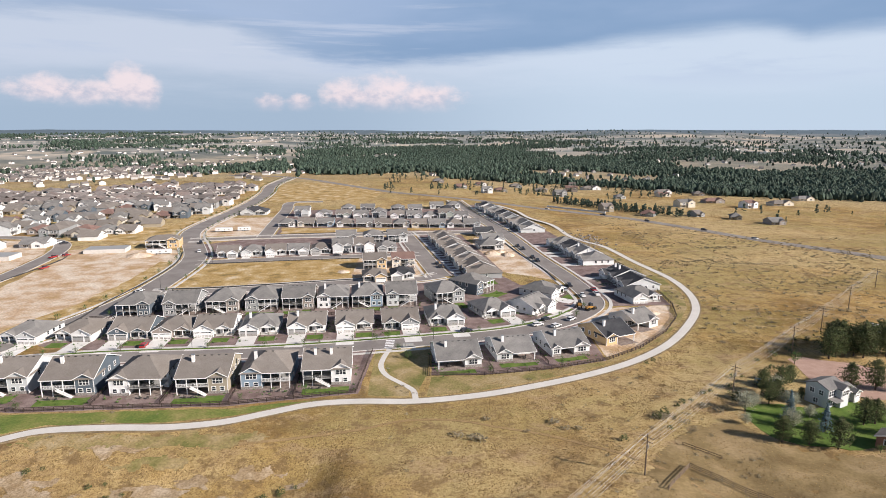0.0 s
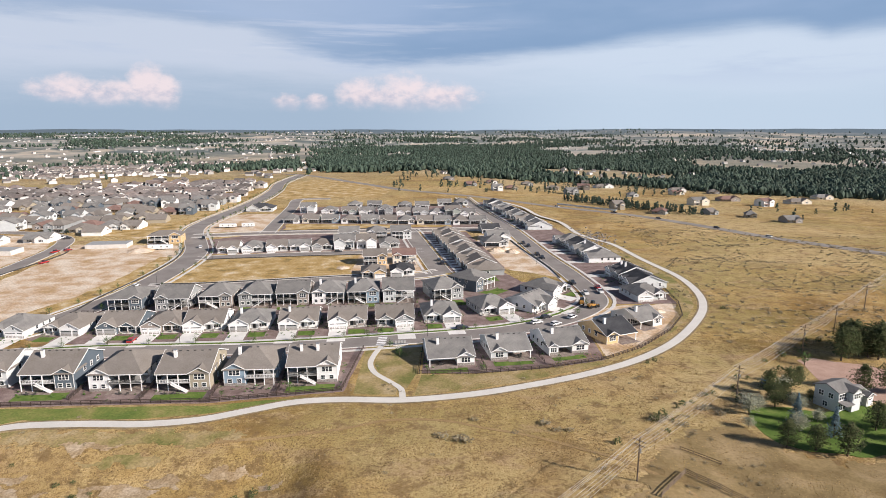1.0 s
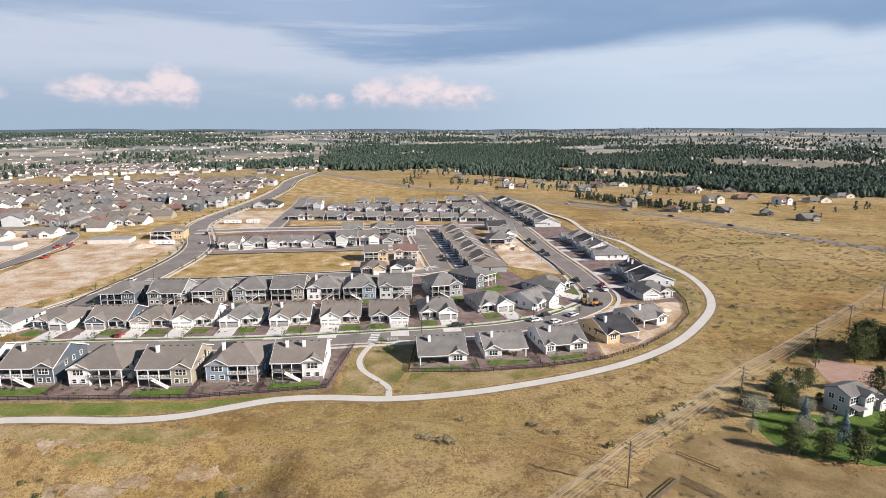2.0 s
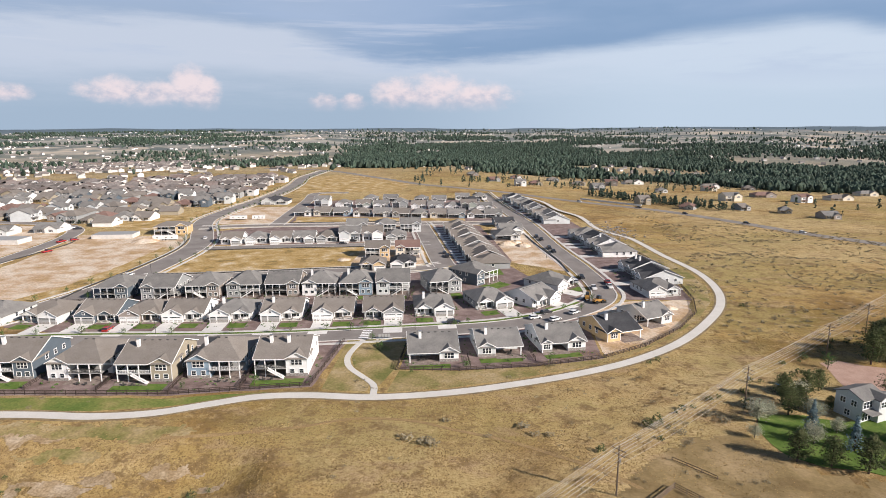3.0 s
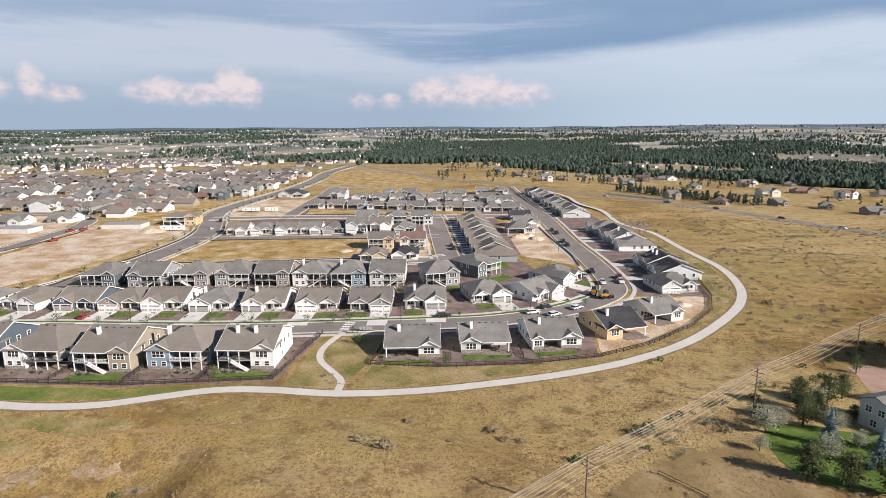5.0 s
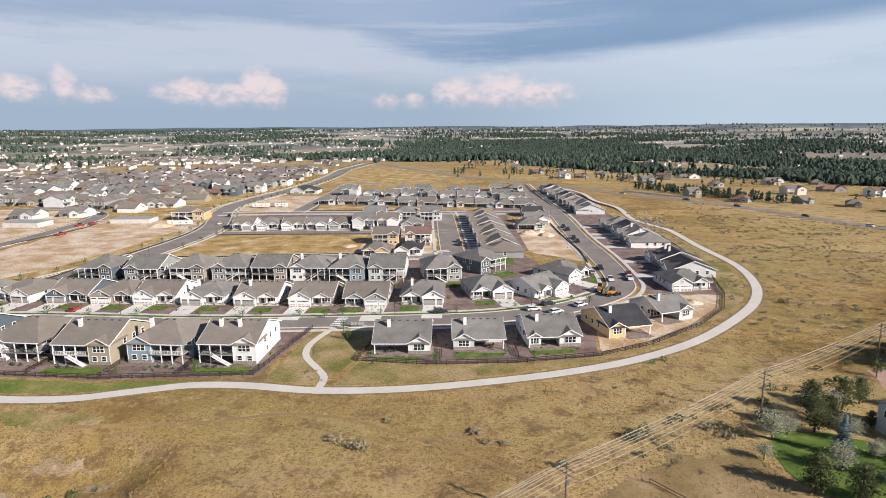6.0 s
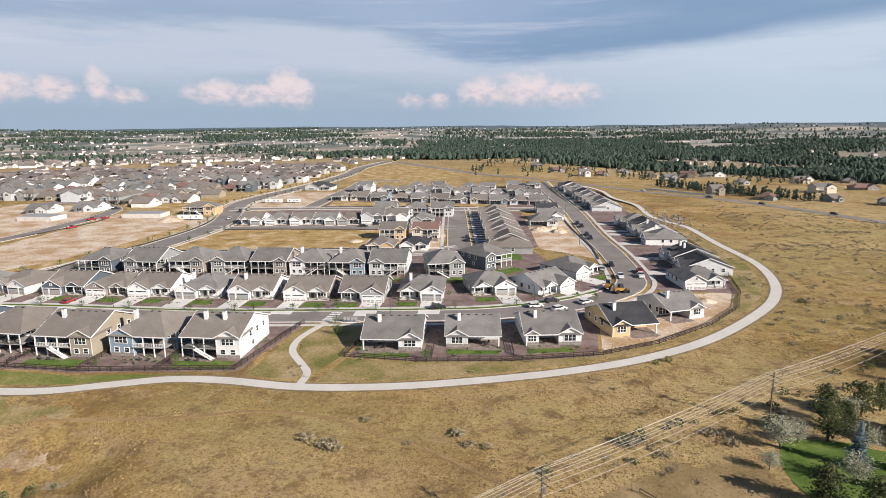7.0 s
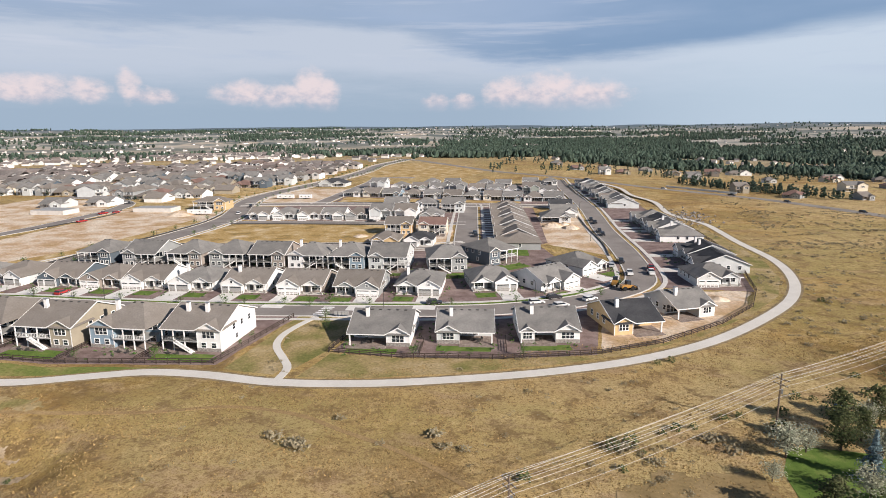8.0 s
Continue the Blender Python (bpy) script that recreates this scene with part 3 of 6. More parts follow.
# ---- houses ----
def grid_frame(xs, zs, holes, y0, y1):
    """One connected plate in the xz plane with openings: holes are the (column, row) cells left open."""
    sh, nx = Shape(), len(xs)
    nz = len(zs)
    sh.v = [(x, y, z) for y in (y0, y1) for z in zs for x in xs]
    at = lambda i, j, k: k * nx * nz + j * nx + i
    solid = lambda i, j: 0 <= i < nx - 1 and 0 <= j < nz - 1 and (i, j) not in holes
    for j in range(nz - 1):
        for i in range(nx - 1):
            if not solid(i, j):
                continue
            sh.f.append((at(i, j, 0), at(i + 1, j, 0), at(i + 1, j + 1, 0), at(i, j + 1, 0)))
            sh.f.append((at(i, j, 1), at(i, j + 1, 1), at(i + 1, j + 1, 1), at(i + 1, j, 1)))
            for (p, q), (a, b) in (((i - 1, j), ((i, j), (i, j + 1))), ((i + 1, j), ((i + 1, j + 1), (i + 1, j))), ((i, j - 1), ((i + 1, j), (i, j))), ((i, j + 1), ((i, j + 1), (i + 1, j + 1)))):
                if not solid(p, q):
                    sh.f.append((at(*a, 0), at(*b, 0), at(*b, 1), at(*a, 1)))
    return sh


WINDOWS, DOORS = {}, {}


def window_meshes(w, h, bars):
    key = (round(w, 1), round(h, 1), bars)
    if key not in WINDOWS:
        t = 0.15
        xs = [-w / 2 - t, -w / 2]
        for i in range(1, bars):
            xs += [-w / 2 + w * i / bars - 0.07, -w / 2 + w * i / bars + 0.07]
        xs += [w / 2, w / 2 + t]
        f = grid_frame(xs, [-t, 0, h * 0.5 - 0.03, h * 0.5 + 0.03, h, h + t], {(i, j) for i in range(1, len(xs) - 1, 2) for j in (1, 3)}, -0.07, 0.05)
        g = Shape().box(-w / 2, -0.02, 0, w / 2, 0.03, h)
        WINDOWS[key] = (f.mesh("window", WHITE), g.mesh("pane", GLASS))
    return WINDOWS[key]


def window(parent, x, y, z, w, h, bars=1, turn=0.0):
    fm, gm = window_meshes(w, h, bars)
    ob = part("window", fm, None, parent, "white framed window", pose(x, y, z, 0, 0, turn))
    part("pane", gm, None, ob)


def roof_gable_x(sh, x0, x1, y0, y1, z, rise, o=0.45, t=0.22):
    """Two slopes, ridge along x."""
    ym, k = (y0 + y1) / 2, rise / ((y1 - y0) / 2)
    p = [(y0 - o, z - o * k), (ym, z + rise), (y1 + o, z - o * k), (y1 + o, z - o * k + t), (ym, z + rise + t), (y0 - o, z - o * k + t)]
    sh.extrude([(x0 - o, a, b) for a, b in p], (x1 - x0 + 2 * o, 0, 0))


def roof_gable_y(sh, x0, x1, y0, y1, z, rise, o=0.4, t=0.2):
    """Two slopes, ridge along y; the back end runs into another roof."""
    xm, k = (x0 + x1) / 2, rise / ((x1 - x0) / 2)
    p = [(x0 - o, z - o * k), (xm, z + rise), (x1 + o, z - o * k), (x1 + o, z - o * k + t), (xm, z + rise + t), (x0 - o, z - o * k + t)]
    sh.extrude([(a, y0 - o, b) for a, b in p][::-1], (0, y1 - y0 + o, 0))


def roof_hip(sh, x0, x1, y0, y1, z, rise, o=0.45, t=0.2):
    a = (x0 - o, x1 + o, y0 - o, y1 + o)
    ym = (y0 + y1) / 2
    r = min((y1 - y0) / 2, (x1 - x0) / 2 - 0.3) * 0.92
    k = o * rise / ((y1 - y0) / 2)
    b = [(a[0], a[2], z - k), (a[1], a[2], z - k), (a[1], a[3], z - k), (a[0], a[3], z - k)]
    e = [(p[0], p[1], p[2] + t) for p in b]
    rg = [(x0 + r, ym, z + rise + t), (x1 - r, ym, z + rise + t)]
    sh.add(b + e + rg, [(3, 2, 1, 0), (0, 1, 5, 4), (1, 2, 6, 5), (2, 3, 7, 6), (3, 0, 4, 7), (4, 5, 9, 8), (6, 7, 8, 9), (5, 6, 9), (7, 4, 8)])


def chimney(house, x, y, z0, z1):
    ch = part("chimney", Shape().box(x - 0.42, y - 0.4, z0, x + 0.42, y + 0.4, z1), WHITE, house, "white boxed chimney")
    part("chimney_cap", Shape().box(x - 0.5, y - 0.48, z1, x + 0.5, y + 0.48, z1 + 0.12), METAL, ch, "dark metal cap")


def garage_door(house, x, y, z, w, mat, turn=0.0):
    h, t = 2.25, 0.17
    fr = grid_frame([-w / 2 - t, -w / 2, w / 2, w / 2 + t], [0, h, h + t], {(1, 0)}, -0.07, 0.05)
    d = part("garage_door", fr, WHITE, house, "panelled sectional garage door", pose(x, y, z, 0, 0, turn))
    key = (round(w, 1), mat.name)
    if key not in DOORS:
        n = max(2, int(w / 1.2))
        xs = [-w / 2 + 0.004]
        for j in range(n):
            xs += [-w / 2 + w * j / n + 0.1, -w / 2 + w * (j + 1) / n - 0.1]
        xs += [w / 2 - 0.004]
        sh = grid_frame(xs, [0.015, 0.1, 0.45, 0.545], {(i, 1) for i in range(1, len(xs) - 1, 2)}, -0.045, 0.04)
        for j in range(n):
            sh.box(xs[1 + 2 * j] - 0.01, -0.025, 0.09, xs[2 + 2 * j] + 0.01, 0.03, 0.46)
        DOORS[key] = sh.mesh("panel", mat)
    for i in range(4):
        part("panel", DOORS[key], None, d, "", pose(0, 0, 0.5625 * i))
    lights = ("lights", round(w, 1))
    if lights not in DOORS:
        DOORS[lights] = Shape().box(-w / 2 + 0.12, -0.062, 1.84, w / 2 - 0.12, -0.03, 2.10).mesh("door_light", GLASS)
    part("door_light", DOORS[lights], None, d, "strip of dark glass")


def vee(sh, pa, pb, pc, d, t=0.27):
    """An inverted V of boards through three points, moved by d."""
    up = lambda p: (p[0], p[1], p[2] + t)
    return sh.extrude([pa, pb, pc, up(pc), up(pb), up(pa)], d)


def house(x, y, turn, W=13.5, D=17.0, storeys=1, wall="white", wall2=None, roof="grey", style="rear", flip=1, hip=False, chimneys=1, label="", stone=True, seed=0, group="houses", lite=False, z=0.0, twin=False):
    """A house whose side facing local -y has its middle at (x, y). style rear: a covered deck; front: garage and porch."""
    rnd = random.Random(seed * 7 + 1)
    base = tagged(new("house"), label, "house", group)
    base.matrix_basis = pose(x, y, z, 0, 0, turn)
    A, B2 = SIDING[wall], SIDING[wall2 or wall]
    R0 = ROOFS[roof]
    eave = 3.0 if storeys == 1 else 5.2
    fl = eave - 2.6
    x0, x1 = -W / 2, W / 2
    rise = D * 0.5 * rnd.uniform(0.38, 0.43)
    rec = 5.2 if style == "rear" else 1.9
    bw = W * rnd.uniform(0.36, 0.42) if style == "rear" else W * 0.5
    bx0, bx1 = (x1 - bw, x1) if flip > 0 else (x0, x0 + bw)      # the bay
    lx0, lx1 = (x0, bx0) if flip > 0 else (bx1, x1)              # the recess
    if hip:
        walls = Shape().box(x0, rec, -0.5, x1, D, eave)
    else:
        walls = Shape().extrude([(x0, a, b) for a, b in ((rec, -0.5), (D, -0.5), (D, eave), (D / 2, eave + rise), (0.0, eave), (rec, eave))], (W, 0, 0))
    part("wall", walls, A, base)
    brise = bw * 0.5 * 0.55
    out = 0.0 if style == "rear" else 1.4
    xm = (bx0 + bx1) / 2
    part("bay", Shape().extrude([(a, -out, b) for a, b in ((bx0, -0.5), (bx1, -0.5), (bx1, eave), (xm, eave + brise), (bx0, eave))], (0, rec + out, 0)), B2, base)
    main = Shape()
    if hip:
        roof_hip(main, x0, x1, 0.0, D, eave, rise)
    else:
        roof_gable_x(main, x0, x1, 0.0, D, eave, rise)
    part("roof", main, R0, base, "shingled pitched roof")
    bg = Shape()
    roof_gable_y(bg, bx0, bx1, -out, D * 0.42, eave, brise)
    part("bay_roof", bg, R0, base)
    k = brise / (bw / 2)
    part("bay_trim", vee(Shape(), (bx1 + 0.4, -out - 0.46, eave - 0.4 * k), (xm, -out - 0.46, eave + brise), (bx0 - 0.4, -out - 0.46, eave - 0.4 * k), (0, 0.06, 0)), WHITE, base)
    k = rise / (D / 2)
    part("fascia", Shape().box(lx0 - (0.44 if flip > 0 else -0.42), -0.52, eave - 0.45 * k - 0.04, lx1 + (0.44 if flip < 0 else -0.42), -0.455, eave - 0.45 * k + 0.2), WHITE, base, "white painted eave board")
    if not hip:
        for xe in (x0 - 0.52, x1 + 0.455):
            part("barge_board", vee(Shape(), (xe, -0.45, eave - 0.45 * k), (xe, D / 2, eave + rise), (xe, D + 0.45, eave - 0.45 * k), (0.065, 0, 0)), WHITE, base)
    for xe in (bx0, bx1):
        part("corner_board", Shape().box(xe - 0.09, -out - 0.03, 0, xe + 0.09, -out + 0.06, eave), WHITE, base)
    if stone:
        part("stone_base", Shape().box(bx0 - 0.06, -out - 0.06, -0.3, bx1 + 0.06, -out + 0.1, 0.9), STONE, base, "grey stone veneer base")
    ym = (lx0 + lx1) / 2
    lw = lx1 - lx0
    if style == "rear":
        window(base, xm, -0.04, fl + 0.75, bw * 0.5, 1.5, 3)
        if storeys == 2:
            for s in (-1, 1):
                window(base, xm + s * bw * 0.22, -0.04, 1.0, 1.1, 1.15, 1)
            window(base, ym, rec - 0.04, 0.2, lw * 0.72, 1.9, 4)
            part("patio", Shape().box(lx0 - 0.3, -2.6, -0.2, lx1 - 0.2, rec, 0.1), PAVER, base, "brown paved patio under the deck")
            deck = part("deck", Shape().box(lx0, -0.42, fl - 0.3, lx1, rec, fl - 0.08), DOOR_GREY, base, "raised covered deck")
            n = 3
            for i in range(n + 1):
                px = lx0 + 0.12 + (lw - 0.24) * i / n
                if flip > 0 and i == n or flip < 0 and i == 0:
                    continue
                part("post", Shape().box(px - 0.1, -0.42, -0.3, px + 0.1, -0.2, eave - 0.25), WHITE, deck, "white post")
            n = int(lw / 0.4)
            xs = sorted([lx0 + lw * i / n for i in range(n + 1)] + [lx0 + lw * i / n + 0.06 for i in range(n)])
            part("railing", grid_frame(xs, [fl, fl + 0.08, fl + 0.86, fl + 0.96], {(i, 1) for i in range(1, len(xs) - 1, 2)}, -0.48, -0.43), DARK_TRIM if rnd.random() < 0.5 else WHITE, deck)
            if rnd.random() < 0.8:
                sx = bx0 - 0.4 if flip > 0 else bx1 + 0.4
                d = -1 if flip > 0 else 1
                ex = sx + d * min(4.4, lw * 0.8)
                st = part("deck_stair", Shape().beam((ex, -1.75, fl), (sx, -1.75, 0.0), 0.08, 0.26), WHITE, deck, "white timber stair down to the yard")
                part("stringer", Shape().beam((ex, -0.6, fl), (sx, -0.6, 0.0), 0.08, 0.26), WHITE, st)
                part("handrail", Shape().beam((ex, -1.75, fl + 0.95), (sx, -1.75, 0.95), 0.08, 0.1), WHITE, st)
                steps = Shape()
                zig = []
                for i in range(12):
                    a, b = i / 12, (i + 1) / 12
                    zig += [(ex + (sx - ex) * a, fl * (1 - a)), (ex + (sx - ex) * b, fl * (1 - a))]
                poly = [(p, -1.7, q) for p, q in zig] + [(p, -1.7, q - 0.06) for p, q in reversed(zig)]
                steps.extrude(poly, (0, 1.05, 0))
                part("treads", steps, WHITE, st)
        else:
            part("patio", Shape().box(lx0, -2.2, -0.2, lx1, rec, 0.12), PAVER, base, "brown paved patio")
            px = lx0 + 0.25 if flip > 0 else lx1 - 0.25
            part("post", Shape().box(px - 0.15, -0.3, 0, px + 0.15, 0, eave - 0.15), WHITE, base)
        window(base, lx0 + lw * 0.31, rec - 0.04, fl + 0.12, lw * 0.5, 2.05, 3)
        window(base, lx0 + lw * 0.79, rec - 0.04, fl + 0.6, lw * 0.32, 1.7, 2)
        garage_door(base, -xm * 0.8, D + 0.03, 0, 4.9, WHITE, 180)
    else:
        gd = (WHITE, DOOR_GREY, DOOR_GREY, WHITE)[seed % 4]
        if lite:
            garage_door(base, xm, -out - 0.03, 0.02, min(4.9, bw - 1.0), gd)
        else:       # a double and a single door side by side
            garage_door(base, xm - flip * 1.2, -out - 0.03, 0.02, 3.8, gd)
            garage_door(base, xm + flip * 2.15, -out - 0.03, 0.02, 1.9, gd)
        if not lite:
            window(base, xm, -out - 0.04, eave + brise * 0.18, 0.7, 0.6, 1)
        part("front_door", Shape().box(-0.5, -0.05, 0, 0.5, 0.06, 2.2), DOOR_DARK, base, "dark panelled front door", pose(ym + flip * lw * 0.3, rec - 0.03, 0.25))
        window(base, ym - flip * lw * 0.14, rec - 0.04, 1.0, lw * 0.4, 1.5, 3)
        porch = part("porch", Shape().box(lx0, -0.3, -0.2, lx1, rec, 0.2), CONCRETE, base, "raised concrete porch floor")
        for q in ((0.08, 0.92) if lite else (0.08, 0.5, 0.92)):
            px = lx0 + lw * q
            po = part("post", Shape().box(px - 0.14, -0.2, 1.0, px + 0.14, 0.08, eave - 0.2), WHITE, porch)
            if not lite:
                part("post_base", Shape().box(px - 0.26, -0.32, 0.2, px + 0.26, 0.2, 1.0), STONE, base, "stone clad post base")
        # a small gable over the porch
        g0, g1 = ym - lw * 0.36, ym + lw * 0.36
        gr = (g1 - g0) * 0.27
        pr = Shape()
        roof_gable_y(pr, g0, g1, -0.5, D * 0.3, eave, gr, 0.3, 0.16)
        part("porch_roof", pr, R0, base)
        part("porch_gable", Shape().extrude([(g0, -0.5, eave - 0.05), (g1, -0.5, eave - 0.05), ((g0 + g1) / 2, -0.5, eave - 0.05 + gr)], (0, 0.3, 0)), B2, base)
        kk = gr / ((g1 - g0) / 2)
        part("porch_trim", vee(Shape(), (g1 + 0.3, -0.87, eave - 0.3 * kk), ((g0 + g1) / 2, -0.87, eave + gr), (g0 - 0.3, -0.87, eave - 0.3 * kk), (0, 0.06, 0), 0.22), WHITE, base)
    if twin:
        t0, t1 = (x0, x0 + 3.4) if flip > 0 else (x1 - 3.4, x1)
        tm = (t0 + t1) / 2
        part("side_bay", Shape().extrude([(a, -0.02, b) for a, b in ((t0, -0.5), (t1, -0.5), (t1, eave), (tm, eave + 1.0), (t0, eave))], (0, rec, 0)), B2, base)
        tr = Shape()
        roof_gable_y(tr, t0, t1, -0.02, D * 0.3, eave, 1.0)
        part("side_bay_roof", tr, R0, base)
        part("side_bay_trim", vee(Shape(), (t1 + 0.4, -0.5, eave - 0.24), (tm, -0.5, eave + 1.0), (t0 - 0.4, -0.5, eave - 0.24), (0, 0.06, 0)), WHITE, base)
        window(base, tm, -0.06, fl + 0.75, 2.0, 1.5, 3)
        part("side_stone_base", Shape().box(t0 - 0.06, -0.08, -0.3, t1 + 0.06, 0.1, 0.9), STONE, base, "grey stone veneer base")
    # side windows
    for s, xe in ((-90, x0 - 0.04), (90, x1 + 0.04)):
        for q in ((0.5,) if lite else (0.36, 0.58, 0.8)):
            window(base, xe, D * q, fl + 0.9, 1.1, 1.3, 1, s)
        if storeys == 2 and not lite:
            window(base, xe, D * 0.42, 1.0, 1.0, 1.1, 1, s)
    for i in range(chimneys):
        cx = x0 + W * (0.24 + 0.34 * i)
        cy = D * 0.34
        zc = eave + rise * cy / (D / 2)
        chimney(base, cx, cy, zc - 1.0, zc + 2.3)
    for i in range(0 if lite else 6):
        vx, vy = x0 + W * (0.14 + 0.145 * i), D * 0.47
        if hip and not 0.36 < (vx - x0) / W < 0.64:
            continue
        zc = eave + rise * vy / (D / 2) + 0.2
        part("roof_vent", Shape().box(vx - 0.35, vy - 0.22, zc - 0.1, vx + 0.35, vy + 0.22, zc + 0.1), DARK_TRIM, base)
    return base


FRONT_ROW = [
    (-128.5, 168, 4, 13.5, 17, 2, "pale", None, "brown", 1, False, 1), (-108.9, 166.7, 5, 14.5, 18, 2, "slate", None, "brown", 1, False, 1),
    (-89.4, 167.0, 4, 14.8, 18, 2, "white", None, "brown", -1, True, 0), (-70.3, 167.9, 5, 14.6, 18, 2, "tan", None, "brown", 1, False, 1),
    (-52.6, 171.4, 5, 14.4, 18, 2, "blue", None, "brown", -1, True, 1), (-34.7, 174.0, 6, 14.3, 18, 2, "white", None, "brown", 1, False, 2),
    (6.3, 187.0, 9, 14.4, 17, 1, "white", None, "grey", 1, False, 1), (25.6, 193.0, 11, 13.2, 16, 1, "pale", None, "grey", -1, False, 1),
    (45.0, 198.2, 14, 14.0, 17, 1, "white", None, "grey", 1, False, 1),
]
for i, (x, y, turn, W, D, n, wl, w2, rf, flip, hip, ch) in enumerate(FRONT_ROW):
    house(x, y, turn, W, D, n, wl, w2, rf, "rear", flip, hip, ch, "%s sided %s house with %s and shingle roof" % (wl if wl != "pale" else "pale grey", "two-storey" if n == 2 else "single-storey", "covered deck" if n == 2 else "covered patio"), seed=i + 1, group="houses beside the trail", twin=i == 8)
SECOND_ROW = [
    (-153, 207.5, 0, "pale", "grey", 1, True), (-134.5, 209.9, 0, "pale", "brown", 1, True), (-115.2, 211.7, 4, "slate", "brown", -1, False), (-99.7, 213.2, 5, "taupe", "brown", -1, True), (-85.1, 214.8, 6, "white", "brown", -1, False), (-68.6, 216.2, 7, "white", "grey", -1, True),
    (-50.9, 218.1, 7, "white", "brown", -1, False), (-32.9, 220.3, 7, "taupe", "brown", -1, False), (-15.2, 222.4, 8, "grey", "brown", 1, False), (2.6, 227.6, 9, "white", "grey", 1, True), (24.5, 240.0, 22, "grey", "grey", 1, True), (44.5, 246.0, 50, "white", "grey", 1, False), (54, 270, 50, "pale", "grey", -1, True),
]
for i, (x, y, turn, wl, rf, flip, hip) in enumerate(SECOND_ROW[:]):
    y += 3.2 if i < 10 else 1.0
    SECOND_ROW[i] = (x, y, turn, wl, rf, flip, hip)
    house(x, y, turn, 14.0, 16, 1, wl, "white" if i % 3 == 1 else None, rf, "front", flip, hip, 1 if i in (5, 6, 9) else 0, "%s sided single-storey house with a garage and gabled porch" % (wl if wl != "pale" else "pale grey"), seed=i + 20, group="houses facing the front street")
THIRD_ROW = [
    (-126.9, 241.7, 5, "slate"), (-108.2, 243.0, 5, "grey"), (-91.9, 247.0, 6, "taupe"), (-76.2, 249.8, 7, "grey"), (-61.0, 251.9, 7, "taupe"), (-46.4, 253.7, 7, "white"), (-31.6, 255.4, 7, "blue"), (-16.7, 257.2, 7, "pale"), (4.7, 260.5, 20, "grey"), (21.5, 278, 50, "slate"),
]
for i, (x, y, turn, wl) in enumerate(THIRD_ROW):
    house(x, y, turn, 13.2, 17, 2, wl, None, "grey", "rear", (1, -1)[i % 2], i % 3 != 1, 1 if i in (5, 6) else 0, "%s sided two-storey house with a raised deck and stair" % (wl if wl != "pale" else "pale grey"), stone=False, seed=i + 40, group="houses of the second street")


# ---- further streets ----
def name_of(wl):
    return {"pale": "pale grey", "char": "charcoal", "sheath": "bare plywood"}.get(wl, wl)


MIDDLE = [   # new houses on the bare plots
    (-32.8, 298.5, 8, 12.0, 13, "cream", "brown", 1, True), (-18.8, 302.5, 8, 12.0, 13, "white", "dark", -1, True),
    (-35.5, 325.5, 8, 12.5, 13, "tan", "brown", 1, False), (-20.0, 328.5, 8, 12.5, 13, "cream", "red", -1, False),
]
for i, (x, y, turn, W, D, wl, rf, flip, hip) in enumerate(MIDDLE):
    house(x, y, turn, W, D, 1 if i < 2 else 2, wl, "sheath" if i in (0, 2) else None, rf, "front" if i < 2 else "rear", flip, hip, 0, "unfinished %s house with %s roof on bare ground" % (name_of(wl), rf), stone=False, seed=60 + i, group="new houses on bare plots", lite=True)
FOURTH = [(-127.0, 354.5, "white"), (-113.3, 357.4, "pale"), (-99.4, 359.8, "white"), (-86.0, 362.0, "white"), (-73.0, 364.0, "grey"), (-59.8, 366.3, "pale"), (-46.6, 368.4, "white"), (-32.6, 370.4, "grey")]
for i, (x, y, wl) in enumerate(FOURTH):
    house(x, y + 1.5, 9, 12.0, 15, 2 if i in (5, 6) else 1, wl, None, "grey" if i % 2 else "brown", "front", -1 if i % 3 else 1, i % 3 == 1, 0, "%s sided house with garage and gabled porch" % name_of(wl), seed=70 + i, group="houses of the third street", lite=True)
for i, (x, y) in enumerate([(-62, 398), (-44, 401), (-28, 403)]):
    house(x, y, 9, 13.0, 15, 2, ("grey", "white", "pale")[i], None, "grey", "rear", (1, -1, 1)[i], i == 1, 0, "%s sided two-storey house among others" % name_of(("grey", "white", "pale")[i]), stone=False, seed=80 + i, group="houses of the third street", lite=True)
FIFTH = [(-118.5, 466), (-104, 467.5), (-89, 468), (-73.5, 467), (-58, 466), (-43.5, 465), (-29.5, 464.5), (-15, 464), (-1.5, 463.5), (12.5, 463.5), (25.5, 464)]
for i, (x, y) in enumerate(FIFTH):
    wl = ("white", "grey", "pale", "white", "blue", "cream")[i * 5 % 6]
    house(x, y, 4, 12.4, 15, 1, wl, None, ("grey", "brown")[i % 2], "rear", (1, -1)[i % 2], i % 3 == 0, 0, "%s sided house with a covered patio" % name_of(wl), stone=False, seed=90 + i, group="houses of the far street", lite=True)
SIXTH = [(-119, 521), (-100, 519), (-82, 515), (-66.5, 512), (-51, 511), (-35, 510.5), (-20.9, 509), (-7, 507), (6, 506), (18.5, 505)]
for i, (x, y) in enumerate(SIXTH):
    wl = ("pale", "white", "grey", "white", "sage", "white")[i * 5 % 6]
    house(x, y, 4, 12.4, 15, 1 if i % 4 else 2, wl, None, ("grey", "grey", "brown")[i % 3], "front", (1, -1)[i % 2], i % 3 == 1, 0, "%s sided house with a garage and porch" % name_of(wl), seed=110 + i, group="houses of the far street", lite=True)
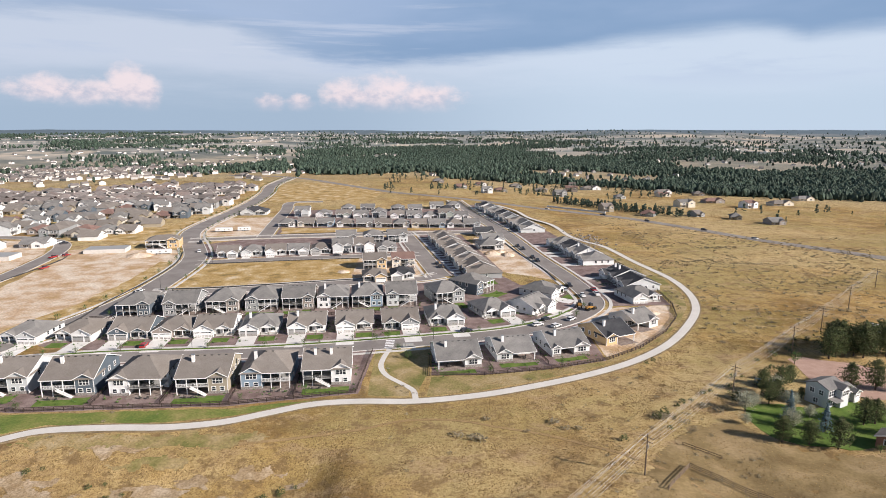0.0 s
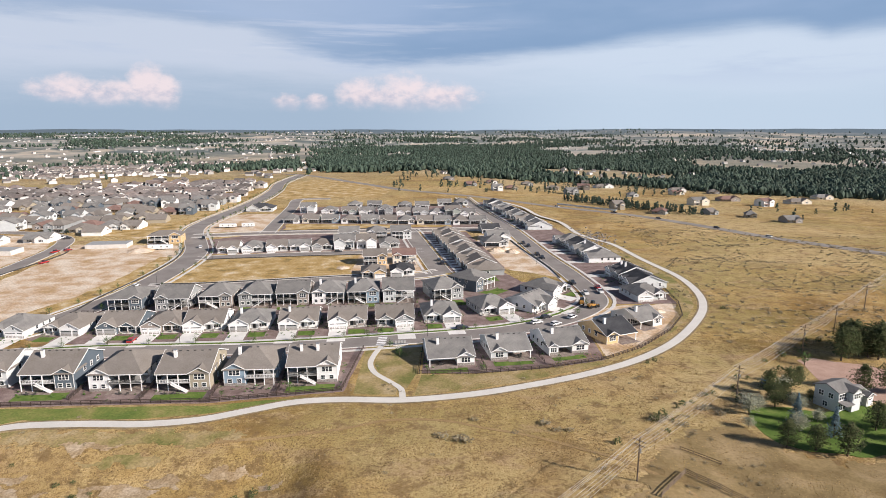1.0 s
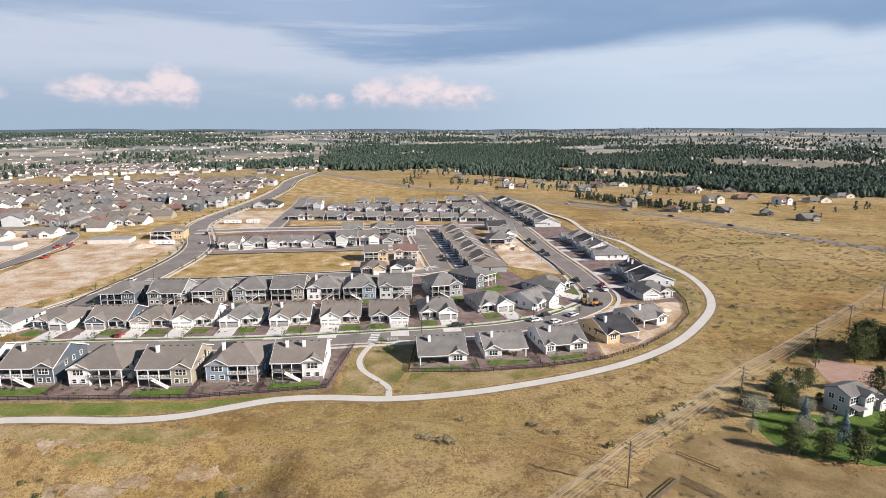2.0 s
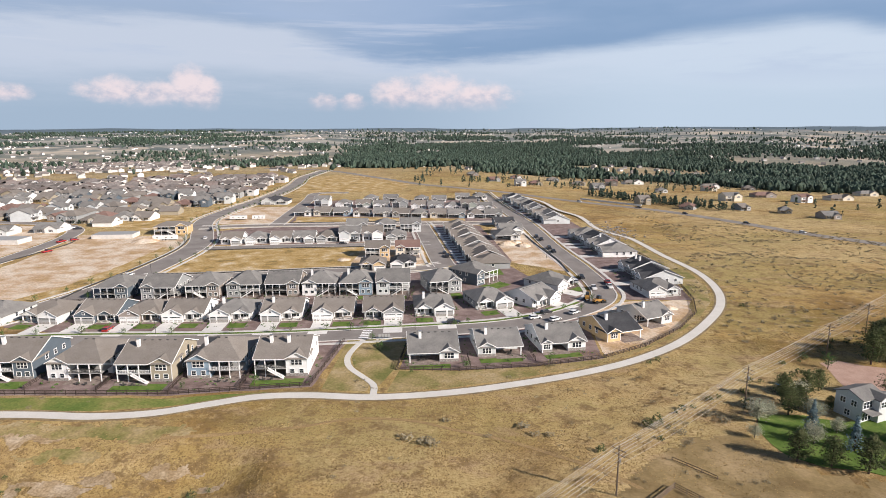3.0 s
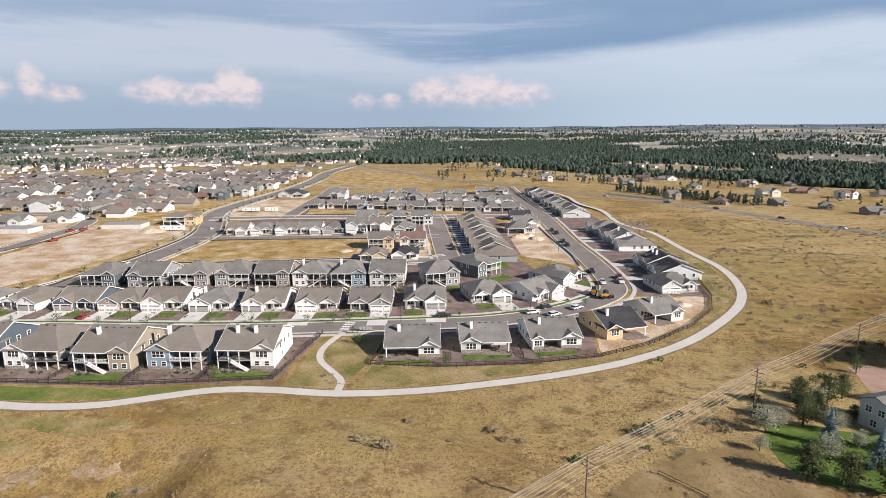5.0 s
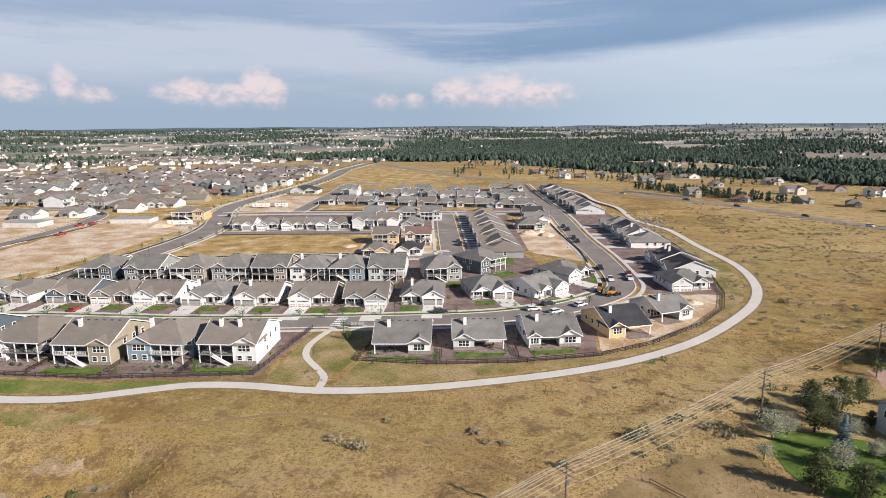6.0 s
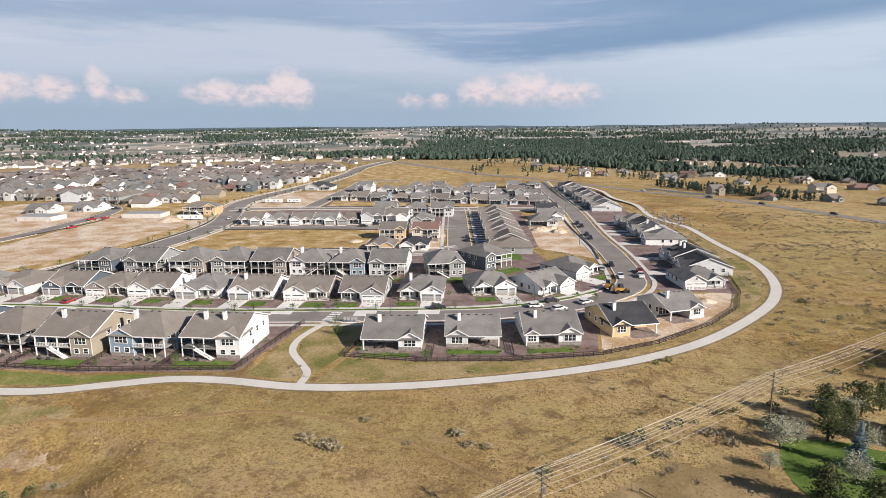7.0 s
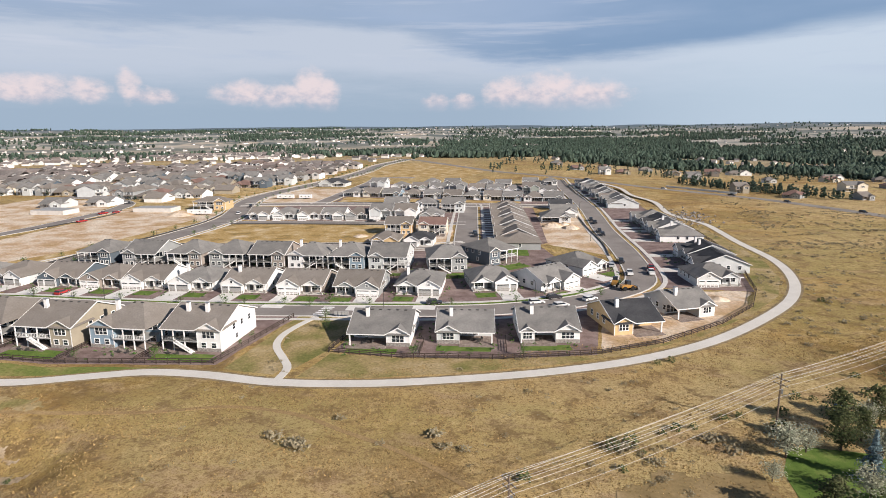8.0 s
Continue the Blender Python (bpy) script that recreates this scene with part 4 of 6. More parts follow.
for i, (x, y) in enumerate([(-84, 556), (-66, 556), (-38, 556), (-22, 553), (8, 548), (-2, 572), (14, 578)]):
    wl = ("white", "grey", "pale")[i % 3]
    house(x, y, 4, 12.4, 14, 1, wl, None, "dark" if i == 4 else "grey", "rear", (1, -1)[i % 2], i % 2 == 0, 0, "%s sided house at the far end" % name_of(wl), stone=False, seed=120 + i, group="houses of the far street", lite=True)
TERRACE = [(14.6 - 0.2 * 13.2 * i, 309 + 13.2 * i) for i in range(9)]
for i, (x, y) in enumerate(TERRACE):
    house(x, y, -79, 12.6, 17, 1, ("grey", "taupe", "pale")[i % 3], None, "brown", "front", (1, -1)[i % 2], i % 2 == 0, 0, "%s sided terraced home with a short driveway" % name_of(("grey", "taupe", "pale")[i % 3]), seed=130 + i, group="terraced homes", lite=True)
EAST = [(88, 286, "pale", "dark", 0), (86.5, 303, "white", "dark", 2), (81.5, 341, "white", "grey", 1), (79.5, 357.5, "white", "grey", 1), (77, 373.5, "white", "dark", 0), (73.5, 389, "white", "grey", 0),
        (60.5, 447, "pale", "grey", 0), (58.5, 463, "grey", "grey", 0), (55.5, 479, "taupe", "brown", 0), (51.5, 498, "grey", "grey", 0), (48.5, 516, "grey", "dark", 0), (45, 534, "pale", "grey", 0), (41.5, 553, "grey", "grey", 0), (37, 572, "white", "dark", 0)]
for i, (x, y, wl, rf, ch) in enumerate(EAST):
    house(x, y, -81, 14.0, 17, 1, wl, None, rf, "front", (1, -1)[i % 2], i % 3 == 2, ch, "%s sided house with a %s shingle roof" % (name_of(wl), rf), seed=150 + i, group="houses along the outer street", lite=i > 5)
house(92.5, 261.5, 14, 14.5, 15, 1, "pale", None, "grey", "front", -1, True, 0, "pale grey new house with two garage doors", seed=176, group="houses along the outer street")
house(65.6, 209.6, 24, 12.5, 17, 1, "sheath", None, "dark", "rear", -1, False, 1, "unfinished house of bare plywood with black roof felt", stone=False, seed=171, group="houses beside the trail")
house(81.0, 226.0, 30, 11.5, 15, 1, "pale", None, "grey", "rear", 1, False, 1, "pale grey new house beside bare ground", stone=False, seed=172, group="houses beside the trail")
house(33.5, 378, 9, 15, 15, 1, "pale", None, "grey", "rear", 1, True, 0, "pale grey house by the bare plots", stone=False, seed=173, lite=True)
house(36.5, 398, 9, 14, 15, 1, "white", None, "grey", "front", 1, False, 0, "white sided house by the outer street", seed=174, lite=True)
house(33, 426, 9, 13, 14, 1, "grey", None, "dark", "rear", 1, False, 0, "grey sided house by the outer street", stone=False, seed=175, lite=True)
house(-163, 530, 5, 22, 18, 1, "pale", None, "dark", "front", -1, True, 0, "long low pale grey house on a corner plot", seed=177, lite=True)
house(117.6, 162.2, 27, 5.4, 5.2, 1, "grey", None, "grey", "front", 1, False, 0, "low grey garage wing of the country house", stone=False, seed=179, group="country houses", lite=True)
house(112.0, 135.0, 40, 5.0, 4.5, 1, "brick", None, "brown", "front", 1, False, 0, "small brown garden shed with a pitched roof", stone=False, seed=180, group="country houses", lite=True)


def clump(sh, c, r, rnd, squash=0.8):
    """A small uneven leaf mass of eight faces."""
    a = rnd.uniform(0, 6.28)
    pts = [(c[0] + r * rnd.uniform(0.7, 1.25) * math.cos(a + k * 1.571), c[1] + r * rnd.uniform(0.7, 1.25) * math.sin(a + k * 1.571), c[2] + rnd.uniform(-0.25, 0.25) * r) for k in range(4)]
    pts += [(c[0], c[1], c[2] + r * squash * rnd.uniform(0.7, 1.2)), (c[0], c[1], c[2] - r * squash * rnd.uniform(0.5, 1.0))]
    sh.add(pts, [(0, 1, 4), (1, 2, 4), (2, 3, 4), (3, 0, 4), (1, 0, 5), (2, 1, 5), (3, 2, 5), (0, 3, 5)])


# ---- the large estate ----
def estate_house(W, D, storeys, wall, roof, hip, flip, seed):
    """A smaller set of parts for houses that stay far off."""
    base = tagged(new("house"), "%s sided estate house with a %s shingle roof" % (name_of(wall), roof), "house", "estate houses")
    eave = 3.0 if storeys == 1 else 5.6
    rise = D * 0.21
    sh = Shape()
    if hip:
        sh.box(-W / 2, 0, -1, W / 2, D, eave)
    else:
        sh.extrude([(-W / 2, a, b) for a, b in ((0, -1), (D, -1), (D, eave), (D / 2, eave + rise), (0, eave))], (W, 0, 0))
    part("wall", sh, SIDING[wall], base)
    rf = Shape()
    (roof_hip if hip else roof_gable_x)(rf, -W / 2, W / 2, 0, D, eave, rise)
    part("roof", rf, ROOFS[roof], base)
    b0, b1 = (0.0, W / 2) if flip > 0 else (-W / 2, 0.0)
    bm_ = (b0 + b1) / 2
    br = (b1 - b0) * 0.27
    part("bay", Shape().extrude([(a, -1.6, b) for a, b in ((b0, -1), (b1, -1), (b1, eave), (bm_, eave + br), (b0, eave))], (0, 2.0, 0)), SIDING[wall], base)
    bg = Shape()
    roof_gable_y(bg, b0, b1, -1.6, D * 0.4, eave, br)
    part("bay_roof", bg, ROOFS[roof], base)
    window(base, bm_, -1.64, eave - 2.0, 2.6, 1.4, 3)
    window(base, -bm_, -0.04, eave - 2.2, 3.0, 1.6, 3)
    if storeys == 2:
        window(base, -bm_, -0.04, 0.4, 3.0, 1.9, 3)
    part("porch_roof", Shape().extrude([(-b1 if flip > 0 else -b0, -2.4, 2.5), (-b1 if flip > 0 else -b0, 0.2, 2.9), (-b1 if flip > 0 else -b0, 0.2, 3.05), (-b1 if flip > 0 else -b0, -2.4, 2.65)], ((b1 - b0) * (1 if flip > 0 else -1), 0, 0)), ROOFS[roof], base)
    return base


ESTATE = [(13, 14, 1, "pale", "grey", True, 1), (12, 13, 2, "white", "grey", False, -1), (14, 15, 1, "tan", "brown", False, 1), (13, 14, 2, "grey", "brown", True, -1), (12.5, 14, 1, "cream", "brown", True, 1),
          (13, 14, 2, "pale", "grey", False, 1), (14, 14, 1, "taupe", "red", True, -1), (12, 13, 2, "slate", "grey", False, 1), (13, 14, 1, "white", "brown", False, -1)]


def inside(x, y, poly):
    c = False
    for (ax, ay), (bx, by) in zip(poly, poly[1:] + poly[:1]):
        if (ay > y) != (by > y) and x < (bx - ax) * (y - ay) / (by - ay) + ax:
            c = not c
    return c


country = estate_house(7.2, 6.4, 2, "pale", "grey", False, 1, 178)
country.matrix_basis = pose(111.3, 159.0, 0, 0, 0, 27)
tagged(country, "older grey two-storey country house among trees", "house", "country houses")
for q, zz in ((1.9, 3.4), (4.5, 3.4), (3.2, 0.7)):
    window(country, -3.64, q, zz, 1.2, 1.3, 2, -90)
ESTATE_AREA = [(-330, 424), (-300, 426), (-262, 412), (-232, 420), (-216, 455), (-209, 520), (-209, 640), (-226, 730), (-270, 800), (-340, 775), (-440, 715), (-560, 640), (-640, 560), (-470, 425)]


def build_estate():
    rnd = random.Random(5)
    kinds = [estate_house(*k, i) for i, k in enumerate(ESTATE)]
    used = set()
    walls, roofs, panes, green = Shape(), Shape(), Shape(), Shape()
    y, row = 412.0, 0
    while y < 880:
        x = -720.0 + rnd.uniform(0, 8)
        while x < -200:
            yy = y + 6 * math.sin(x / 60 + row) + 0.12 * (x + 300)
            if inside(x, yy, ESTATE_AREA) and noise.noise(Vector((x / 50, yy / 50, 4.4))) > -0.52:
                k = rnd.randrange(len(kinds))
                m = pose(x, yy, ground_z(x, yy), 0, 0, 7 + rnd.choice((0, 0, 0, 180, 90)) * (rnd.random() < 0.5) + rnd.uniform(-6, 6))
                if yy < 580 and x > -440:
                    if k not in used:
                        used.add(k)
                        kinds[k].matrix_basis = m
                    else:
                        copy_thing(kinds[k], m)
                else:
                    W, D, h = rnd.uniform(12, 14.5), rnd.uniform(12, 15), rnd.choice((3.0, 3.0, 5.5))
                    w, r, g = Shape().box(-W / 2, 0, -1, W / 2, D, h), Shape(), Shape()
                    (roof_hip if rnd.random() < 0.5 else roof_gable_x)(r, -W / 2, W / 2, 0, D, h, D * 0.21)
                    b = rnd.choice((-W / 4, W / 4))
                    w.extrude([(b + a, -1.6, q) for a, q in ((-W / 4, -1), (W / 4, -1), (W / 4, h), (0, h + W * 0.13), (-W / 4, h))], (0, 2.0, 0))
                    roof_gable_y(r, b - W / 4, b + W / 4, -1.6, D * 0.4, h, W * 0.13)
                    g.box(b - 1.4, -1.66, h - 1.9, b + 1.4, -1.5, h - 0.5).box(-b - 1.6, -0.06, h - 2.3, -b + 1.6, 0.1, h - 0.5)
                    for src, dst in ((w, walls), (r, roofs), (g, panes)):
                        dst.add([m @ Vector(p) for p in src.v], src.f)
                for q in range(rnd.choice((0, 1, 1, 2))):
                    gx, gy, gh = x + rnd.uniform(-9, 9), yy + rnd.choice((-5.0, 17.5)) + rnd.uniform(-2, 2), rnd.uniform(1.8, 4.2)
                    for j in range(12):
                        f = rnd.random()
                        a, rr = rnd.uniform(0, 6.28), gh * 0.34 * (1 - 0.6 * f) * rnd.random() ** 0.5
                        clump(green, (gx + rr * math.cos(a), gy + rr * math.sin(a), ground_z(gx, gy) + gh * (0.12 + 0.85 * f)), gh * rnd.uniform(0.1, 0.17), rnd)
            x += rnd.uniform(14.0, 17.5)
        y += (18.5, 26.0)[row % 2]
        row += 1
    for name, sh, mat, label in (("estate_walls", walls, material("estate_walls", [(0.46, 0.42, 0.39), (0.64, 0.62, 0.60), (0.78, 0.77, 0.76)], 0.02, 0.5, 0.8, 0, 0.2, per_island=0.4), "pale walls of the far estate houses"), ("estate_roofs", roofs, material("estate_roofs", [(0.15, 0.135, 0.125), (0.20, 0.18, 0.17), (0.22, 0.17, 0.15)], 0.02, 0.5, 0.9, 0, 0.1, per_island=0.3), "grey and brown roofs of the far estate houses"), ("estate_panes", panes, GLASS, "dark windows of the far estate houses")):
        tagged(part(name, sh, mat), label, "houses", kind="stuff")
    tagged(part("estate_trees", green, FARWOOD), "small dark garden trees between the estate houses", "trees", kind="stuff")


build_estate()
for i, (x, y, turn) in enumerate([(-262, 385, 5), (-286, 372, 8)]):
    h = estate_house(16, 14, 1, "white" if i == 0 else "pale", "grey", False, 1, i)
    h.matrix_basis = pose(x, y, 0, 0, 0, turn)


def foundation(x, y, turn, W, D, h):
    f = tagged(new("foundation"), "low grey concrete house foundation with a flat deck", "foundation", "house foundations")
    f.matrix_basis = pose(x, y, 0, 0, 0, turn)
    t = 0.35
    part("foundation_wall", grid_frame([-W / 2, -W / 2 + t, W / 2 - t, W / 2], [-D / 2, -D / 2 + t, D / 2 - t, D / 2], {(1, 1)}, -h, 0.3), CONCRETE, f, "", pose(0, 0, 0, -90))
    part("deck", Shape().box(-W / 2 + 0.1, -D / 2 + 0.1, h - 0.1, W / 2 - 0.1, D / 2 - 0.1, h + 0.16), DOOR_GREY, f, "flat grey floor deck")


foundation(-208, 374, 10, 24, 12, 2.4)
foundation(-262, 352, 5, 22, 13, 2.6)
house(-178, 384, 12, 20, 13, 2, "sheath", None, "brown", "rear", 1, True, 0, "house frame of bare tan sheathing on a graded plot", stone=False, seed=181, lite=True)


# ---- yards ----
def yard_patch(name, x, y, turn, x0, y0, x1, y1, z, mat, label, category):
    c, s = math.cos(radians(turn)), math.sin(radians(turn))
    P = [(x + a * c - b * s, y + a * s + b * c) for a, b in ((x0, y0), (x1, y0), (x1, y1), (x0, y1))]
    return tagged(part(name, Shape().slab(rough_edge(P, x * 0.1, 0.15) if mat is LAWN else P, -0.3, z), mat), label, category, kind="structure")


number = 0
for i, (x, y, turn, W, D, n, *rest) in enumerate(FRONT_ROW):
    if i in (2, 4):
        continue
    number += 1
    yard_patch("lawn_%d" % number, x, y, turn, -W / 2 + (0 if i else 2), -6.4 if n == 2 else -4.8, W / 2 - (0.5 if i % 2 else 2.5), -1.6, 0.06, LAWN, "small bright green watered lawn", "lawn")
for i, (x, y, turn, wl, rf, flip, hip) in enumerate(SECOND_ROW):
    number += 1
    bx, lx = flip * 3.5, -flip * 3.6
    far = {10: -11, 11: -10, 12: -10}.get(i, -14.8)
    yard_patch("driveway_%d" % (i + 1), x, y, turn, bx - 3.2, far, bx + 3.2, -1.45, 0.08, DRIVE, "pale concrete driveway", "driveway")
    yard_patch("lawn_%d" % number, x, y, turn, lx - 3.2, -7.2, lx + 2.8, -2.4, 0.055, LAWN, "small bright green front lawn", "lawn")
for i, (x, y, turn, wl) in enumerate(THIRD_ROW):
    if i % 4 == 1 and i < 8:
        continue
    number += 1
    yard_patch("lawn_%d" % number, x, y, turn, -6, -6.5 if i < 8 else -9, 5.5, -1.2, 0.05, LAWN, "green lawn behind the house", "lawn")
number += 1
yard_patch("lawn_%d" % number, 24, 300, -79, -7, -4, 7, 4, 0.06, LAWN, "bright green lawn beside the homes", "lawn")
dn = len(SECOND_ROW)
for x, y in TERRACE:
    for s in (-3.2, 3.2):
        dn += 1
        yard_patch("driveway_%d" % dn, x, y, -79, s - 1.5 + 0.2, -6.4, s + 1.5, -1.5, 0.08, DRIVE, "short pale concrete driveway", "driveway")
for i, (x, y, wl, rf, ch) in enumerate(EAST):
    f = (1, -1)[i % 2]
    dn += 1
    yard_patch("driveway_%d" % dn, x, y, -81, f * 3.5 - 2.6, -12.5 if i < 6 else -6.6, f * 3.5 + 2.6, -1.5, 0.08, CONCRETE, "pale concrete driveway", "driveway")
for i, (x, y, wl) in enumerate(FOURTH):
    f = -1 if i % 3 else 1
    dn += 1
    yard_patch("driveway_%d" % dn, x, y + 1.5, 9, f * 3.0 - 2.3, -5.2, f * 3.0 + 2.3, -1.5, 0.08, DRIVE, "short pale concrete driveway", "driveway")
# turf strips along the front street
line = smooth_line(STREETS["road_1"][0][2:11])
number += 1
structure("lawn_%d" % number, ribbon(Shape(), line, 1.25, -0.2, 0.09, 6.3), LAWN, "green turf strip between kerb and pavement", "lawn")
GREENSTRIP = material("half_green_grass", [(0.105, 0.155, 0.036), (0.175, 0.20, 0.055), (0.32, 0.26, 0.11)], 0.075, 1.6, 0.95, 0.6, 0.1, bump_size=0.1, speck=0.3)
THIN = material("thin_verge_grass", [(0.155, 0.155, 0.05), (0.235, 0.20, 0.08), (0.32, 0.245, 0.12), (0.39, 0.31, 0.18)], 0.11, 1.6, 0.95, 0.6, 0.1, bump_size=0.1, speck=0.35)
structure("verge_1", Shape().slab(rough_edge([(-150, 156), (-118, 155), (-60, 158.5), (-30, 164.8), (-38, 162.8), (-50, 157), (-60, 153), (-74, 150.5), (-90, 150), (-104, 149), (-130, 137), (-160, 130)], 4.0, 0.8), -0.3, 0.03), GREENSTRIP, "green verge between the fence and the trail", "grass")
structure("verge_2", Shape().slab(rough_edge([(-4, 166), (11, 169.5), (28, 176), (47, 185), (64, 196), (81, 212), (97, 234), (108, 254), (114, 276), (115.5, 305), (110, 341), (104.5, 380), (99, 372), (103.5, 330), (104.5, 285), (102.5, 257), (98, 240), (87, 222), (71, 204), (57, 194), (36, 186), (14, 181), (-3, 180)], 8.0, 0.5), -0.3, 0.012), THIN, "thin green and straw verge inside the trail", "grass")
structure("verge_3", Shape().slab(rough_edge([(-22.8, 203.2), (-21.5, 166.5), (-9.5, 166), (-9.5, 170), (-13, 176), (-18.6, 182), (-20.8, 188.5), (-20.6, 195.8), (-19.6, 203.6)], 9.0, 0.3), -0.3, 0.016), THIN, "dry patchy grass plot beside the curved path", "grass")
structure("verge_4", Shape().slab(rough_edge([(-16.8, 204.3), (-18.2, 195.8), (-18.3, 188.4), (-16, 182), (-11, 176), (-6.8, 169.5), (-4.5, 181), (-4.2, 207.5)], 3.0, 0.3), -0.3, 0.016), THIN, "dry patchy grass plot beside the curved path", "grass")
TRACK = [(-60, 139), (-40, 142), (-22, 146), (-9.9, 151), (3.7, 151.2), (14, 147.7), (25, 143.9), (34.8, 138.9), (48, 130), (60, 117)]
structure("path_1", drape(ribbon(Shape(), smooth_line(TRACK, 2.0), 1.1, -0.4, 0.05)), material("trodden_grass", [(0.27, 0.185, 0.09), (0.34, 0.24, 0.12)], 0.3, 3.0, 0.95, 0.4, 0.1, speck=0.3), "faint trodden track in the dry grass", "path")
BARE = [(40, 112), (52, 133), (64, 146), (78, 151), (84, 142), (87, 136), (99, 132), (114, 133), (150, 135), (150, 60), (40, 60), (34, 90)]
def soil_sheet(poly, cell=1.0, lift=0.05):
    """Small cells of thin soil that follow the ground inside an outline."""
    sh, xs, ys = Shape(), [p[0] for p in poly], [p[1] for p in poly]
    keep = {}
    idx = lambda i, j: keep.setdefault((i, j), len(keep))
    for i in range(int(min(xs) / cell) - 4, int(max(xs) / cell) + 4):
        for j in range(int(min(ys) / cell) - 4, int(max(ys) / cell) + 4):
            x, y = (i + 0.5) * cell, (j + 0.5) * cell
            if inside(x + 3.0 * noise.noise(Vector((x / 4, y / 4, 1))), y + 3.0 * noise.noise(Vector((x / 4, y / 4, 6))), poly):
                sh.f.append((idx(i, j), idx(i + 1, j), idx(i + 1, j + 1), idx(i, j + 1)))
    sh.v = [(i * cell, j * cell, ground_z(i * cell, j * cell) + lift) for i, j in keep]
    return sh


structure("yard_1", soil_sheet(BARE), material("grazed_soil", [(0.175, 0.125, 0.06), (0.25, 0.185, 0.09), (0.33, 0.245, 0.135)], 0.09, 1.6, 0.95, 0.5, 0.1, bump_size=0.08, speck=0.2), "grazed bare soil paddock", "ground")
ERODED = material("eroded_pale_soil", [(0.27, 0.19, 0.105), (0.345, 0.26, 0.16), (0.43, 0.345, 0.245)], 0.25, 2.0, 0.95, 0.5, 0.1, bump_size=0.15, speck=0.35)
for i, (x, y, rx, ry) in enumerate([(-92, 122, 9, 3.0), (-72, 119, 6, 2.2), (-37, 120, 5, 2.2), (-58, 128, 5, 1.6), (-24, 116, 6, 2.0), (-44, 130.5, 7, 1.6), (-80, 138, 7, 1.8), (-66, 125, 8, 1.8), (-100, 128, 8, 2.4), (-48, 121, 6, 1.8), (-33, 127, 4, 1.2)]):
    oval = [(x + rx * math.cos(k * 0.5236) * (1 + 0.3 * math.sin(k * 2.3 + i)), y + ry * math.sin(k * 0.5236) * (1 + 0.3 * math.cos(k * 1.7 + i))) for k in range(12)]
    structure("bare_soil_%d" % (i + 1), soil_sheet(oval, 0.45, 0.12 + 0.005 * i), ERODED, "pale eroded patch of bare soil in the grass", "ground")
for i, (x, y, rx, ry) in enumerate([(-88, 141.5, 20, 3.6), (-52, 148, 10, 2.4), (-118, 133, 10, 4.0), (-70, 134, 9, 2.0), (-30, 152, 14, 2.6), (-62, 141.5, 16, 2.8)]):
    oval = [(x + rx * math.cos(k * 0.5236) * (1 + 0.3 * math.sin(k * 2.9 + i)), y + ry * math.sin(k * 0.5236) * (1 + 0.3 * math.cos(k * 1.3 + i))) for k in range(12)]
    if i == 1:
        oval = [(a - 6, b - 3.5) for a, b in oval]
    structure("verge_%d" % (i + 6), soil_sheet([(a, min(b, 144.6)) for a, b in oval], 0.6, 0.07 + 0.005 * i), THIN, "patch of half-green grass below the trail", "grass")
# crossing stripes and a concrete pad at the path's end
for i in range(5):
    q = (i + 0.5) / 5
    yard_patch("road_marking_%d" % (i + 1), -18.4 + 1.2 * 0, 205.2 + q * 8.4, 9, -1.6, -0.45, 1.6, 0.45, 0.075, WHITE, "white painted crossing stripe", "road marking")


# ---- fences ----
def fence(pts, label, mat, spacing=2.6, height=1.25, rails=3, group="yard fences"):
    line, acc = [Vector(pts[0])], 0.0
    for a, b in zip(pts, pts[1:]):
        a, b = Vector(a), Vector(b)
        n = max(1, round((b - a).length / spacing))
        line += [a + (b - a) * i / n for i in range(1, n + 1)]
    f = tagged(new("fence"), label, "fence", group)
    f.matrix_basis = pose(line[0].x, line[0].y, ground_z(*line[0]))
    o = line[0]
    pm = Shape().box(-0.08, -0.08, -0.4, 0.08, 0.08, height).mesh("post", mat)
    for p in line:
        part("post", pm, None, f, "", pose(p.x - o.x, p.y - o.y, ground_z(*p) - ground_z(*o)))
    for k in range(rails):
        sh, z = Shape(), height * (0.28 + 0.66 * k / max(1, rails - 1))
        n = len(line)
        for dx in (0,):
            v = []
            for p in line:
                zz = z + ground_z(*p) - ground_z(*o)
                v += [(p.x - o.x + 0.03, p.y - o.y - 0.03, zz - 0.08), (p.x - o.x - 0.03, p.y - o.y + 0.03, zz - 0.08), (p.x - o.x - 0.03, p.y - o.y + 0.03, zz + 0.08), (p.x - o.x + 0.03, p.y - o.y - 0.03, zz + 0.08)]
            fc = [(4 * i + j, 4 * i + (j + 1) % 4, 4 * i + 4 + (j + 1) % 4, 4 * i + 4 + j) for i in range(n - 1) for j in range(4)]
            sh.add(v, fc + [(0, 3, 2, 1), (4 * n - 4, 4 * n - 3, 4 * n - 2, 4 * n - 1)])
        part("rail", sh, mat, f)
    return f


